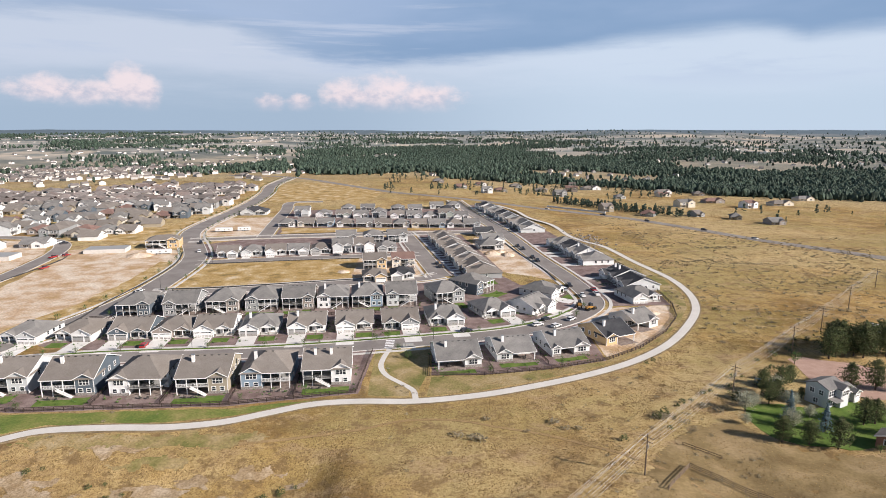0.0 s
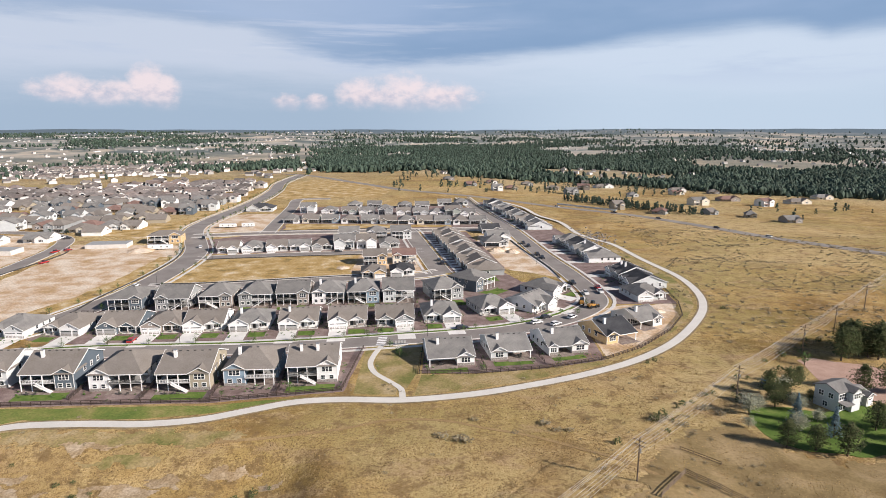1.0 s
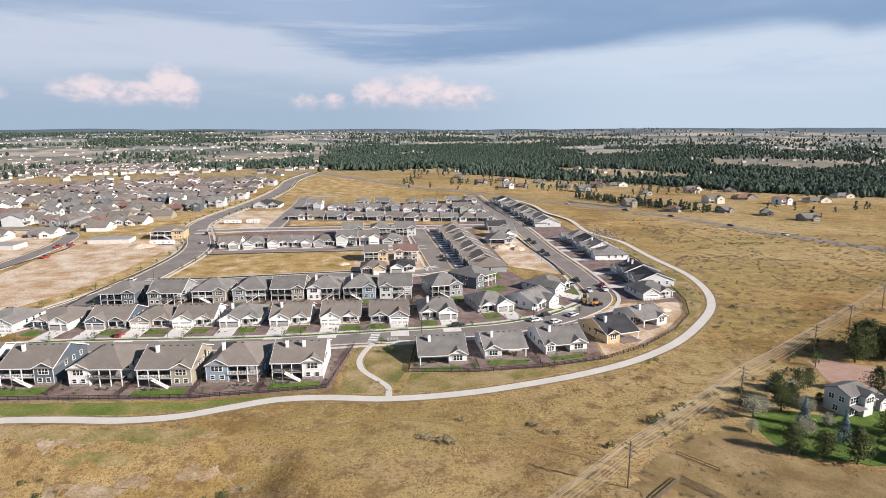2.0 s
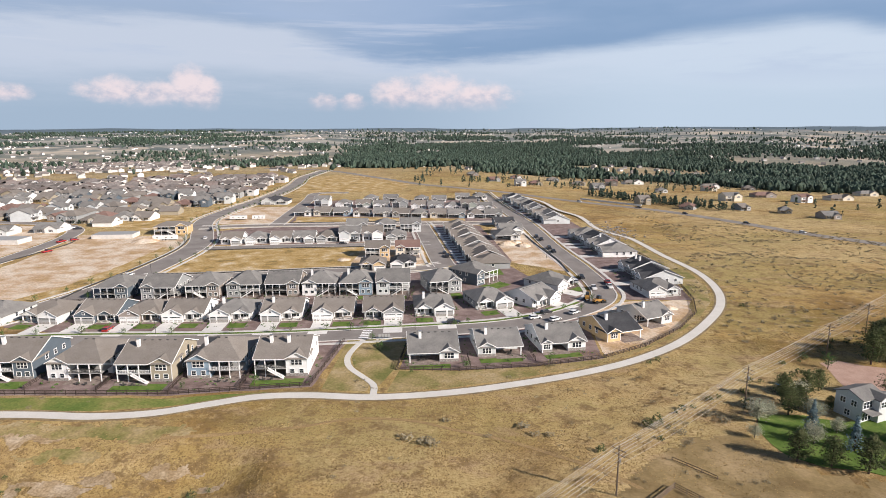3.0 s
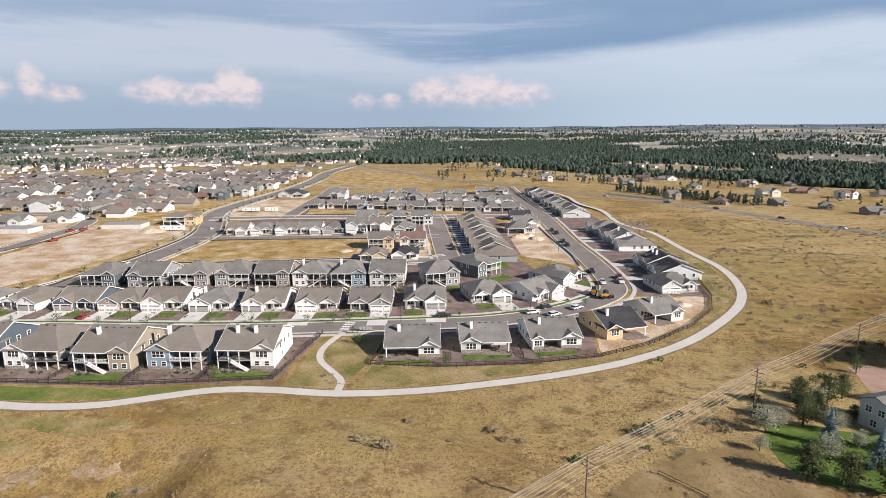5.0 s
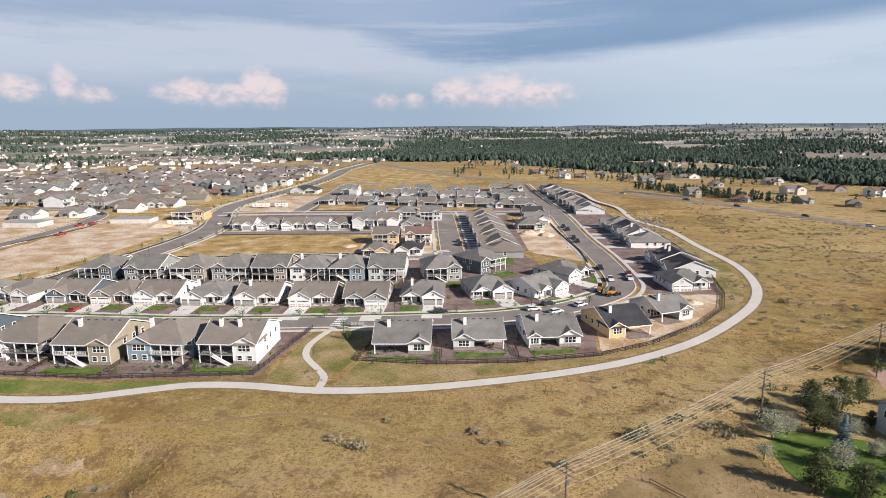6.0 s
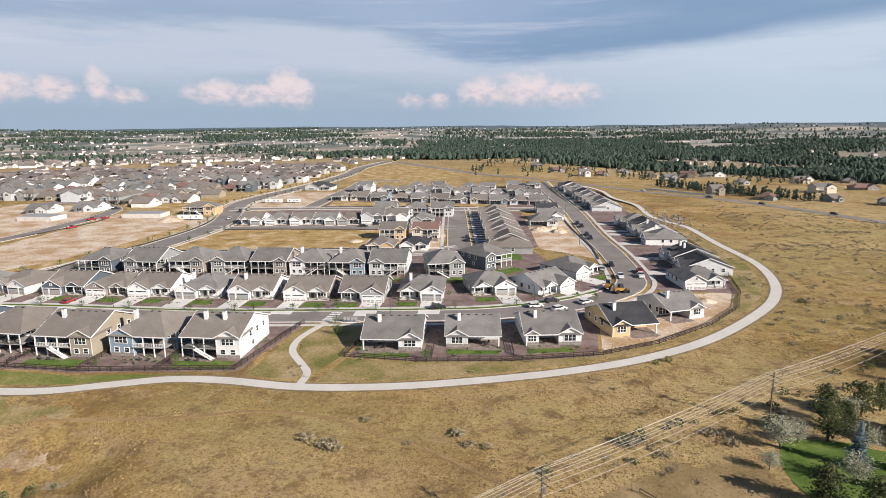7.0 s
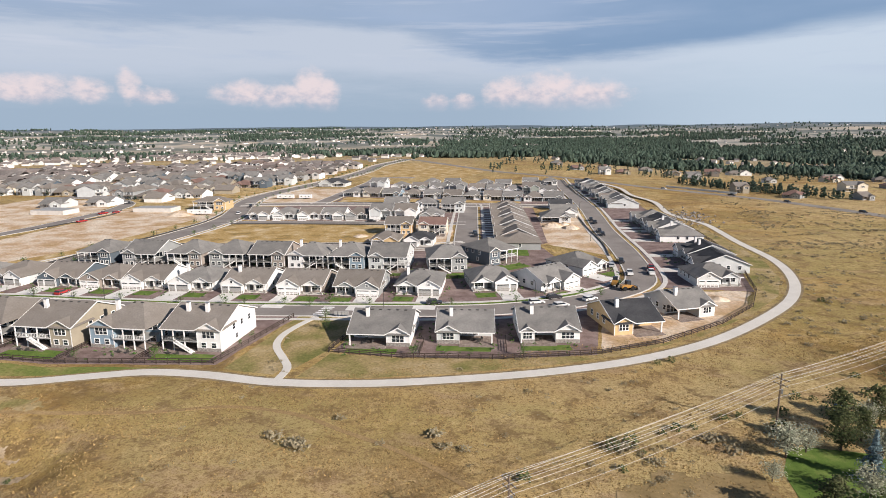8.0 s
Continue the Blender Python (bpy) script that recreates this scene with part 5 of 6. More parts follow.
fence([(-148, 159), (-118, 156.6), (-60, 160.6), (-25.2, 168.4), (-23.8, 202)], "dark stained three-rail fence behind the houses", WOOD_FENCE)
fence([(-3.6, 207), (-3.6, 180.6), (14, 181), (36, 185.6), (57, 193.6), (71, 204), (87, 222), (98, 240), (102.5, 257), (104.5, 285), (103.5, 330), (99, 372)], "long dark stained fence along the trail side", WOOD_FENCE)
for i in range(1, 6):
    x, y, turn = FRONT_ROW[i][:3]
    c, s = math.cos(radians(turn)), math.sin(radians(turn))
    w = FRONT_ROW[i][3] / 2 + 1.8
    if i < 5:
        fence([(x + w * c + 6.6 * s, y + w * s - 6.6 * c), (x + w * c - 8 * s, y + w * s + 8 * c)], "dark stained fence between two yards", WOOD_FENCE)
for i in (6, 7):
    x, y, turn, W = FRONT_ROW[i][:4]
    c, s, w = math.cos(radians(turn)), math.sin(radians(turn)), W / 2 + 3.0
    fence([(x + w * c + 4.9 * s, y + w * s - 4.9 * c), (x + w * c - 3 * s, y + w * s + 3 * c)], "dark stained fence between two yards", WOOD_FENCE)
for i in range(0, 8):
    x, y, turn, _ = THIRD_ROW[i]
    fence([(x + 7.4, y - 7), (x + 7.0, y + 6)], "dark stained fence between two yards", WOOD_FENCE)
fence([(-143, 238.5), (-112, 236.5), (-66, 240.5), (-22, 247), (10, 252)], "dark stained fence between back yards", WOOD_FENCE)
fence([(49.3, 118.8), (57.6, 128.1), (64.5, 120.9), (72, 114), (86, 104)], "weathered grey post and rail paddock fence", TIMBER, 2.8, 1.3, 3, "paddock fences")
fence([(60, 138), (67, 132)], "fallen weathered paddock rails", TIMBER, 2.8, 0.8, 2, "paddock fences")
SILT = [[(-134.5, 283.5), (-104, 288), (-52, 301), (-20, 307)], [(-155, 212), (-147.6, 232), (-149, 262), (-148, 300), (-151, 340), (-160, 372)], [(-133, 338), (-96, 345.5), (-44, 354)], [(59.5, 300), (57, 325), (50, 362), (44, 400)], [(-222, 300), (-222, 350), (-232, 372)], [(-118, 433), (-75, 440), (-26, 447)]]
for pts in SILT:
    sh = Shape()
    ribbon(sh, smooth_line(pts), 0.5, -0.1, 0.5)
    tagged(part("erosion_barrier", sh, DARK_TRIM), "low black erosion barrier along the bare plot", "barrier", "erosion barriers")


# ---- plants ----
def tree(kind, h, seed):
    rnd = random.Random(seed)
    names = {"pine": ("dark green ponderosa pine with a dense uneven crown", PINE), "olive": ("silvery green rounded tree with a loose crown", OLIVE), "spruce": ("blue spruce with a pointed silvery crown", SPRUCE), "green": ("young green broadleaf street tree", GREEN)}
    label, mat = names[kind]
    t = tagged(new("tree"), label, "tree")
    trunk = Shape().tube((0, 0, -0.3), (rnd.uniform(-0.1, 0.1), rnd.uniform(-0.1, 0.1), h * 0.5), h * 0.028, h * 0.018, 7).tube((0, 0, h * 0.5), (0, 0, h * 0.9), h * 0.018, h * 0.006, 6)
    for i in range(7):
        a, z = rnd.uniform(0, 6.28), h * rnd.uniform(0.2, 0.7)
        trunk.tube((0, 0, z), (math.cos(a) * h * 0.2, math.sin(a) * h * 0.2, z + h * 0.08), h * 0.008, h * 0.003, 5)
    part("trunk", trunk, BARK, t)
    crown = Shape()
    limbs, per = {"pine": (52, 22), "olive": (46, 22), "spruce": (64, 14), "green": (20, 10)}[kind]
    for i in range(limbs):
        q = (i + rnd.random()) / limbs
        a = i * 2.4 + rnd.uniform(-0.5, 0.5)
        if kind == "spruce":
            z, reach, lift = h * (0.06 + 0.9 * q), h * 0.25 * (1.02 - q) * rnd.uniform(0.75, 1.15), -0.12
        elif kind == "pine":
            z, reach, lift = h * (0.12 + 0.78 * q), h * 0.36 * math.sin(math.pi * (0.25 + 0.70 * q)) ** 0.7 * rnd.uniform(0.55, 1.2), 0.35
        else:
            z, reach, lift = h * (0.12 + 0.55 * q), h * 0.46 * math.sin(math.pi * (0.3 + 0.6 * q)) ** 0.5 * rnd.uniform(0.6, 1.15), 0.75
        for k in range(per):
            f = (k + rnd.random()) / per
            f = 0.15 + 0.85 * f ** 0.8
            w = reach * 0.22
            size = h * rnd.uniform(0.017, 0.036) * (1.25 if kind == "green" else 1.0) * (1.15 - 0.4 * f)
            clump(crown, (reach * f * math.cos(a) + rnd.gauss(0, w), reach * f * math.sin(a) + rnd.gauss(0, w), min(h, z + reach * f * lift + rnd.gauss(0, w * 0.55))), size, rnd, 0.8)
    for k in range(14):
        clump(crown, (rnd.gauss(0, h * 0.02), rnd.gauss(0, h * 0.02), h * rnd.uniform(0.9, 1.0)), h * rnd.uniform(0.012, 0.03), rnd)
    part("crown", crown, mat, t)
    return t


TREES = [  # kind, x, y, height
    ("olive", 84.5, 156, 6.2), ("olive", 88, 158.5, 4.6), ("olive", 80.8, 148.6, 3.6), ("spruce", 94.5, 152, 8), ("olive", 92.5, 146.8, 5.4), ("pine", 85.5, 139.5, 7.5), ("pine", 91.5, 138, 7), ("spruce", 99.5, 144.5, 8.2), ("pine", 97.5, 136, 8.5),
    ("pine", 93.5, 160.5, 7.2), ("pine", 97.5, 164, 6.2), ("pine", 95.5, 168, 7.7), ("pine", 103, 171.5, 7.2), ("pine", 107.5, 174.5, 6.2), ("olive", 98.2, 158, 5.5), ("olive", 100.5, 170.5, 5), ("olive", 100, 152, 4), ("green", 101.5, 148, 3.6), ("pine", 104.8, 163.8, 3.7),
    ("pine", 112, 148, 8), ("pine", 115.5, 148.5, 7.5), ("pine", 118.5, 141, 7.5), ("pine", 123.5, 170.5, 8.5), ("pine", 130.5, 169.5, 10), ("pine", 137, 168, 8), ("olive", 120.5, 149, 5), ("green", 118.5, 163, 4.5),
    ("pine", 135.5, 196, 11), ("pine", 140, 200.5, 12), ("pine", 144.5, 195, 12), ("pine", 148.5, 201, 11.5), ("pine", 153, 196, 11), ("pine", 142.5, 207.5, 10), ("pine", 156, 203, 11), ("pine", 160, 197, 10), ("pine", 140, 198, 9), ("pine", 148, 197, 9), ("pine", 132, 194, 10), ("pine", 137, 201, 11), ("pine", 142.5, 197, 11), ("pine", 150, 201, 11), ("pine", 157.5, 198, 10), ("green", 118, 190, 5), ("green", 106.5, 134, 2.5),
]


def plant_trees():
    first = {}
    rnd = random.Random(11)
    for i, (kind, x, y, h) in enumerate(TREES):
        key = (kind, i % 3)
        if key not in first:
            first[key] = (tree(kind, h, i + 3), h)
            first[key][0].matrix_basis = pose(x, y, ground_z(x, y), 0, 0, rnd.uniform(0, 360))
        else:
            ob, h0 = first[key]
            c = copy_thing(ob, pose(x, y, ground_z(x, y), 0, 0, rnd.uniform(0, 360)))
            c.scale = (h / h0,) * 3
    young = tree("green", 3.4, 77)
    spots = []
    for p in smooth_line(STREETS["road_1"][0][1:11], 11.0):
        spots += [(p.x + 1.0, p.y + 6.4)]
    for k, p in enumerate(smooth_line(STREETS["road_2"][0][3:], 12.0)):
        spots += [(p.x - 9.5, p.y), (p.x + 9.0, p.y + 5)]
    spots += [(-15, 203.4), (-24, 212), (-118, 157.5), (-58, 164), (-40, 168), (16, 182.6), (40, 187.8), (-11, 195)]
    drives = [(r[0] + r[5] * 3.5, r[1]) for r in SECOND_ROW]
    spots = [(x + (6.2 if any(abs(x - a) < 3.6 and abs(y - b) < 16 for a, b in drives) else 0.0), y) for x, y in spots]
    young.matrix_basis = pose(*spots[0], 0)
    for x, y in spots[1:]:
        c = copy_thing(young, pose(x, y, ground_z(x, y), 0, 0, rnd.uniform(0, 360)))
        c.scale = (rnd.uniform(0.6, 1.1),) * 3


plant_trees()


def stuff(name, shape, mat, label, category):
    return tagged(part(name, shape, mat), label, category, kind="stuff")


def on_lots(x, y):
    return any(inside(x, y, p) for _, p, m, *_ in LOTS[:15])


TRAIL_CELLS = {(int(p.x // 2) + i, int(p.y // 2) + j) for p in smooth_line(TRAIL, 1.0) for i in (-1, 0, 1) for j in (-1, 0, 1)}


def near_trail(x, y):
    return (int(x // 2), int(y // 2)) in TRAIL_CELLS


def build_brush():
    rnd = random.Random(21)
    sage, yards = Shape(), Shape()
    spots = [(4.2, 142.6, 2.2), (8.7, 141, 2.6), (10.5, 140.4, 2.0), (12.4, 151.4, 1.6), (22.1, 144.9, 1.4), (30.3, 149.6, 2.2), (32.6, 146.5, 1.8), (35.8, 146.3, 1.6), (-81, 126.5, 1.2), (-75.4, 123.1, 1.4), (-68.7, 119.8, 1.3), (-40, 123, 1.5), (-98, 131, 1.5), (-36.7, 125.3, 1.6), (74.5, 159, 2.6), (77, 156, 2.2), (86.5, 163.5, 2.8), (65, 149.5, 2.0), (58.7, 152, 2.2), (61, 153, 2.2)]
    junipers = spots[8:14]
    spots = spots[:8] + spots[14:]
    while len(spots) < 1300:
        x, y = rnd.uniform(-140, 290), rnd.uniform(66, 430)
        if on_lots(x, y) or y < 163 and x < 0 and rnd.random() < 0.8 or near_trail(x, y):
            continue
        if x < 100 and y > 200 or (x > 82 and y < 200):
            continue
        if noise.noise(Vector((x / 35, y / 35, 1.1))) < -0.05:
            continue
        spots.append((x, y, rnd.uniform(0.35, 1.15) if y < 210 else rnd.uniform(0.6, 1.6)))
    while len(spots) < 2600:
        x, y = rnd.uniform(112, 330), rnd.uniform(205, 560)
        if near_trail(x, y) or x < 122 + 0.02 * y or y > 760 - 1.5 * x:
            continue
        if noise.noise(Vector((x / 30, y / 14, 5.1))) < rnd.uniform(0.0, 0.32):
            continue
        spots.append((x, y, rnd.uniform(0.45, 1.3)))
    for x, y, s in spots:
        z = ground_z(x, y)
        for k in range(int(14 + s * 16) if y < 230 else 11):
            a, r = rnd.uniform(0, 6.28), s * 0.7 * rnd.random() ** 0.5
            clump(sage, (x + r * math.cos(a), y + r * math.sin(a), z + s * rnd.uniform(0.08, 0.42)), s * rnd.uniform(0.07, 0.15) * (1.0 if y < 230 else 1.7), rnd)
    stuff("sagebrush", sage, SAGE, "low grey-brown sagebrush dotted over the prairie", "shrubs")
    bush = Shape()
    for x, y, s in junipers + [(x + 3.1, y + 1.2, 0.9) for x, y, s in junipers] + [(68.5, 190.3, 1.3), (71.5, 192.5, 1.5), (58.7, 152.5, 2.0), (61.5, 154.5, 2.2), (46, 140, 1.8), (118, 250, 1.6), (86, 163.5, 2.6)]:
        for k in range(60):
            a, r = rnd.uniform(0, 6.28), s * 0.62 * rnd.random() ** 0.5
            clump(bush, (x + r * math.cos(a), y + r * math.sin(a), ground_z(x, y) + s * rnd.uniform(0.05, 1.1) * (1.1 - r / s)), s * rnd.uniform(0.07, 0.14), rnd)
    for q in range(26):
        t = q / 25
        x, y, s = 62 + 78 * t + rnd.uniform(-3, 3), 150 + 66 * t + rnd.uniform(-4, 4), rnd.uniform(0.7, 1.9)
        for k in range(46):
            a, r = rnd.uniform(0, 6.28), s * 0.62 * rnd.random() ** 0.5
            clump(bush, (x + r * math.cos(a), y + r * math.sin(a), ground_z(x, y) + s * rnd.uniform(0.05, 1.0) * (1.1 - r / s)), s * rnd.uniform(0.08, 0.15), rnd)
    stuff('juniper_bushes', bush, PINE, 'small dark green bushes in the dry grass', 'shrubs')
    # planted beds round the houses
    for group in (FRONT_ROW, SECOND_ROW, THIRD_ROW, EAST):
        for row in group:
            x, y = row[0], row[1]
            turn = row[2] if group is not EAST else -81
            c, s = math.cos(radians(turn)), math.sin(radians(turn))
            for k in range(26):
                a, b = rnd.uniform(-8.2, 8.2), rnd.choice((rnd.uniform(-7.5, -0.6), rnd.uniform(-1, 14)))
                if b > -0.5:
                    a = rnd.choice((-1, 1)) * rnd.uniform(7.6, 9)
                r = rnd.uniform(0.2, 0.5)
                for j in range(4):
                    clump(yards, (x + a * c - b * s + rnd.uniform(-r, r), y + a * s + b * c + rnd.uniform(-r, r), r * rnd.uniform(0.4, 1.2)), r * rnd.uniform(0.4, 0.7), rnd)
    stuff("garden_shrubs", yards, GREEN, "small garden shrubs in the yards", "shrubs")


build_brush()


def build_grass():
    """Tufts of dry grass: three leaning blades fans each."""
    rng = np.random.default_rng(4)
    n = 150000
    x, y = rng.uniform(-130, 150, n), 70 + 150 * rng.random(n) ** 0.9
    sh = Shape()
    count = 0
    for px, py, s, a, l in zip(x, y, rng.uniform(0.10, 0.34, n), rng.uniform(0, 6.28, n), rng.uniform(-0.5, 0.5, (n, 2))):
        if py > 166 + max(0.0, px) * 0.62 - (0 if px > -20 else 18) or px < -60 and py > 146 or px > 82 and py < 200 and px < 150 and py > 130:
            continue
        if noise.noise(Vector((px / 9, py / 9, 7.7))) < -0.2:
            continue
        if near_trail(px, py):
            continue
        z = ground_z(px, py) - 0.05
        c, d = math.cos(a) * s * 0.6, math.sin(a) * s * 0.6
        top = (px + l[0] * s, py + l[1] * s, z + s * 0.85)
        sh.add([(px + c, py + d, z), (px - d, py + c, z), (px - c, py - d, z), (px + d, py - c, z), top], [(0, 1, 4), (1, 2, 4), (2, 3, 4), (3, 0, 4)])
    stuff("dry_grass", sh, DRYGRASS, "tufts of dry golden prairie grass", "grass")


build_grass()


# ---- woods, far trees and far houses ----
def wood_density(x, y):
    r, az = math.hypot(x, y), math.degrees(math.atan2(x, y))
    n = noise.fractal(Vector((x / 330, y / 330, 2.2)), 1.0, 2.0, 4)
    if r < 640:
        return 0.0
    band = 0.0
    if az > -14:
        edge = 900 + 60 * math.sin(az / 6) + (120 if az < 0 else 0)
        band = step01((r - edge) / 120) * (1 - 0.8 * step01((r - 1900) / 900)) * step01((az + 14) / 6)
        if az > 12:
            band *= 1 - 0.75 * step01((r - 1500) / 200) * step01((az - 12) / 5)
        return min(1.0, max(0.006 if r > 940 else 0.0, band * (0.8 + n * 2.2)))
    belt = 0.9 * step01((az + 27) / 5) * step01((r - 1020) / 60) * step01((1560 - r) / 120)
    rear = 0.55 * step01((r - 2300) / 300) * step01((-18 - az) / 8)
    return min(1.0, max(0.0, 0.08 + n * 0.75) * step01((r - 900) / 150) * (0.25 if r < 1150 else 1.0) + belt * max(0.0, 0.55 + n * 1.6) + rear * max(0.0, 0.3 + n * 2.2))


def build_woods():
    rnd = random.Random(31)
    sh = Shape()
    made, tries = 0, 0
    while made < 46000 and tries < 700000:
        tries += 1
        if made % 5 < 3:
            az, r = radians(rnd.uniform(-16, 46)), 860 + 2400 * rnd.random() ** 1.5
        else:
            az, r = radians(rnd.uniform(-60, 46)), 640 + (4500 - 640) * rnd.random() ** 1.5
        x, y = r * math.sin(az), r * math.cos(az)
        if rnd.random() > wood_density(x, y):
            continue
        if inside(x, y, ESTATE_AREA) or inside(x, y, [l for l in LOTS if l[0] == 'lot_17'][0][1]):
            continue
        z = ground_z(x, y)
        h = rnd.uniform(5.5, 11.5) * (1.0 + 0.25 * step01((r - 1800) / 1500))
        w = h * rnd.uniform(0.26, 0.46)
        k = 6
        a0 = rnd.uniform(0, 6.28)
        v = [(x + w * rnd.uniform(0.5, 1.35) * math.cos(a0 + j * 6.283 / k), y + w * rnd.uniform(0.5, 1.35) * math.sin(a0 + j * 6.283 / k), z + h * rnd.uniform(0.05, 0.36)) for j in range(k)]
        v += [(x + w * rnd.uniform(0.3, 1.1) * math.cos(a0 + (j + 0.5) * 6.283 / k), y + w * rnd.uniform(0.3, 1.1) * math.sin(a0 + (j + 0.5) * 6.283 / k), z + h * rnd.uniform(0.45, 0.85)) for j in range(k)]
        v += [(x + rnd.uniform(-0.5, 0.5), y + rnd.uniform(-0.5, 0.5), z + h), (x, y, z - 0.3)]
        f = [(j, (j + 1) % k, k + j) for j in range(k)] + [(k + j, (j + 1) % k, k + (j + 1) % k) for j in range(k)] + [(k + j, k + (j + 1) % k, 12) for j in range(k)] + [((j + 1) % k, j, 13) for j in range(k)]
        sh.add(v, f)
        made += 1
    stuff("woods", sh, FARWOOD, "dark pine woods stretching over the far country", "woods")
    near = Shape()
    for i in range(900):
        q = rnd.random()
        x, y = 122 + 84 * q + rnd.uniform(0, 24), 648 - 117 * q + rnd.uniform(0, 22)
        if i > 420:
            x, y = rnd.uniform(-70, 300), rnd.uniform(700, 960)
            if noise.noise(Vector((x / 45, y / 30, 2.8))) < 0.05 or y < 690 + 0.1 * x:
                continue
        elif i > 150:
            x, y = rnd.uniform(150, 620), rnd.uniform(420, 900)
            if x < 215 + (620 - y) * 0.6 or noise.noise(Vector((x / 60, y / 60, 8.8))) < 0.08:
                continue
        z, h = ground_z(x, y), rnd.uniform(4, 9)
        for j in range(26):
            t = rnd.random()
            a, rr = rnd.uniform(0, 6.28), h * 0.26 * (1 - 0.75 * t) * rnd.random() ** 0.5
            clump(near, (x + rr * math.cos(a), y + rr * math.sin(a), z + h * (0.1 + 0.88 * t)), h * rnd.uniform(0.07, 0.13), rnd)
    stuff("roadside_trees", near, FARWOOD, "dark pines in rows along the highway", "trees")


build_woods()


def build_far_houses():
    rnd = random.Random(41)
    walls, roofs = Shape(), Shape()
    made = 0
    while made < 2600:
        az = radians(rnd.uniform(-60, 44))
        r = 900 + 3600 * rnd.random() ** 1.2
        x, y = r * math.sin(az), r * math.cos(az)
        d = math.degrees(az)
        dense = 0.75 if d < -20 and 1000 < r < 1600 else (0.11 if d < -5 else 0.06)
        if rnd.random() > dense or inside(x, y, ESTATE_AREA) or x > -235 and r < 960:
            continue
        z, W, D, h, a = ground_z(x, y), rnd.uniform(7, 11.5), rnd.uniform(6, 9), rnd.uniform(2.2, 4.0), rnd.uniform(0, 3.14)
        c, s = math.cos(a), math.sin(a)
        put = lambda p: (x + p[0] * c - p[1] * s, y + p[0] * s + p[1] * c, z + p[2])
        walls.add([put(p) for p in [(-W / 2, -D / 2, -2), (W / 2, -D / 2, -2), (W / 2, D / 2, -2), (-W / 2, D / 2, -2), (-W / 2, -D / 2, h), (W / 2, -D / 2, h), (W / 2, D / 2, h), (-W / 2, D / 2, h), (-W / 2, 0, h + 2), (W / 2, 0, h + 2)]],
                  [(0, 1, 5, 4), (1, 2, 6, 9, 5), (2, 3, 7, 6), (3, 0, 4, 8, 7)])
        roofs.add([put(p) for p in [(-W / 2 - 0.4, -D / 2 - 0.5, h - 0.1), (W / 2 + 0.4, -D / 2 - 0.5, h - 0.1), (W / 2 + 0.4, 0, h + 2.2), (-W / 2 - 0.4, 0, h + 2.2), (W / 2 + 0.4, D / 2 + 0.5, h - 0.1), (-W / 2 - 0.4, D / 2 + 0.5, h - 0.1)]], [(0, 1, 2, 3), (3, 2, 4, 5)])
        made += 1
    stuff("far_house_walls", walls, material("far_walls", [(0.45, 0.42, 0.39), (0.62, 0.60, 0.57), (0.78, 0.77, 0.75)], 0.006, 0.02, 0.8, 0, 0.2, per_island=0.4), "pale walls of scattered far houses", "houses")
    stuff("far_house_roofs", roofs, material("far_roofs", [(0.13, 0.12, 0.12), (0.20, 0.18, 0.17), (0.24, 0.19, 0.16)], 0.006, 0.02, 0.9, 0, 0.1, per_island=0.4), "grey and brown roofs of scattered far houses", "houses")


build_far_houses()
for i, (x, y, W, turn) in enumerate([(218, 860, 26, 8), (260, 629, 17, 14), (312, 679, 22, 6), (238, 546, 8, 20), (262, 527, 9, -18), (328, 628, 13, 24), (378, 659, 24, 10), (282, 496, 12, 5), (189, 545, 12, -30), (163, 578, 10, 10), (218, 722, 11, 0), (283, 755, 14, 12), (336, 778, 13, -8), (150, 740, 14, 10), (80, 770, 15, 6), (300, 800, 18, 10), (440, 720, 20, 8), (180, 820, 16, -10), (110, 860, 15, 5), (390, 820, 17, 20), (60, 850, 14, 10), (520, 800, 18, -5), (0, 860, 15, 8), (30, 790, 13, 20), (135, 800, 16, -14), (60, 742, 12, 8)]):
    h = estate_house(W, 12, 1 + (i % 4 == 1), ("white", "cream", "taupe", "grey", "tan")[i % 5], ("brown", "grey", "red")[i % 3], i % 2 == 0, 1, i)
    tagged(h, "%s country house with outbuildings in dry grass" % name_of(("white", "cream", "taupe", "grey", "tan")[i % 5]), group="country houses")
    h.matrix_basis = pose(x, y, ground_z(x, y), 0, 0, turn)


# ---- poles and cables ----
POLES = [(214, 287), (176, 250), (146.6, 221.9), (122.5, 199.5), (85.3, 165), (46, 124.5), (8, 85)]
TOP = 10.2


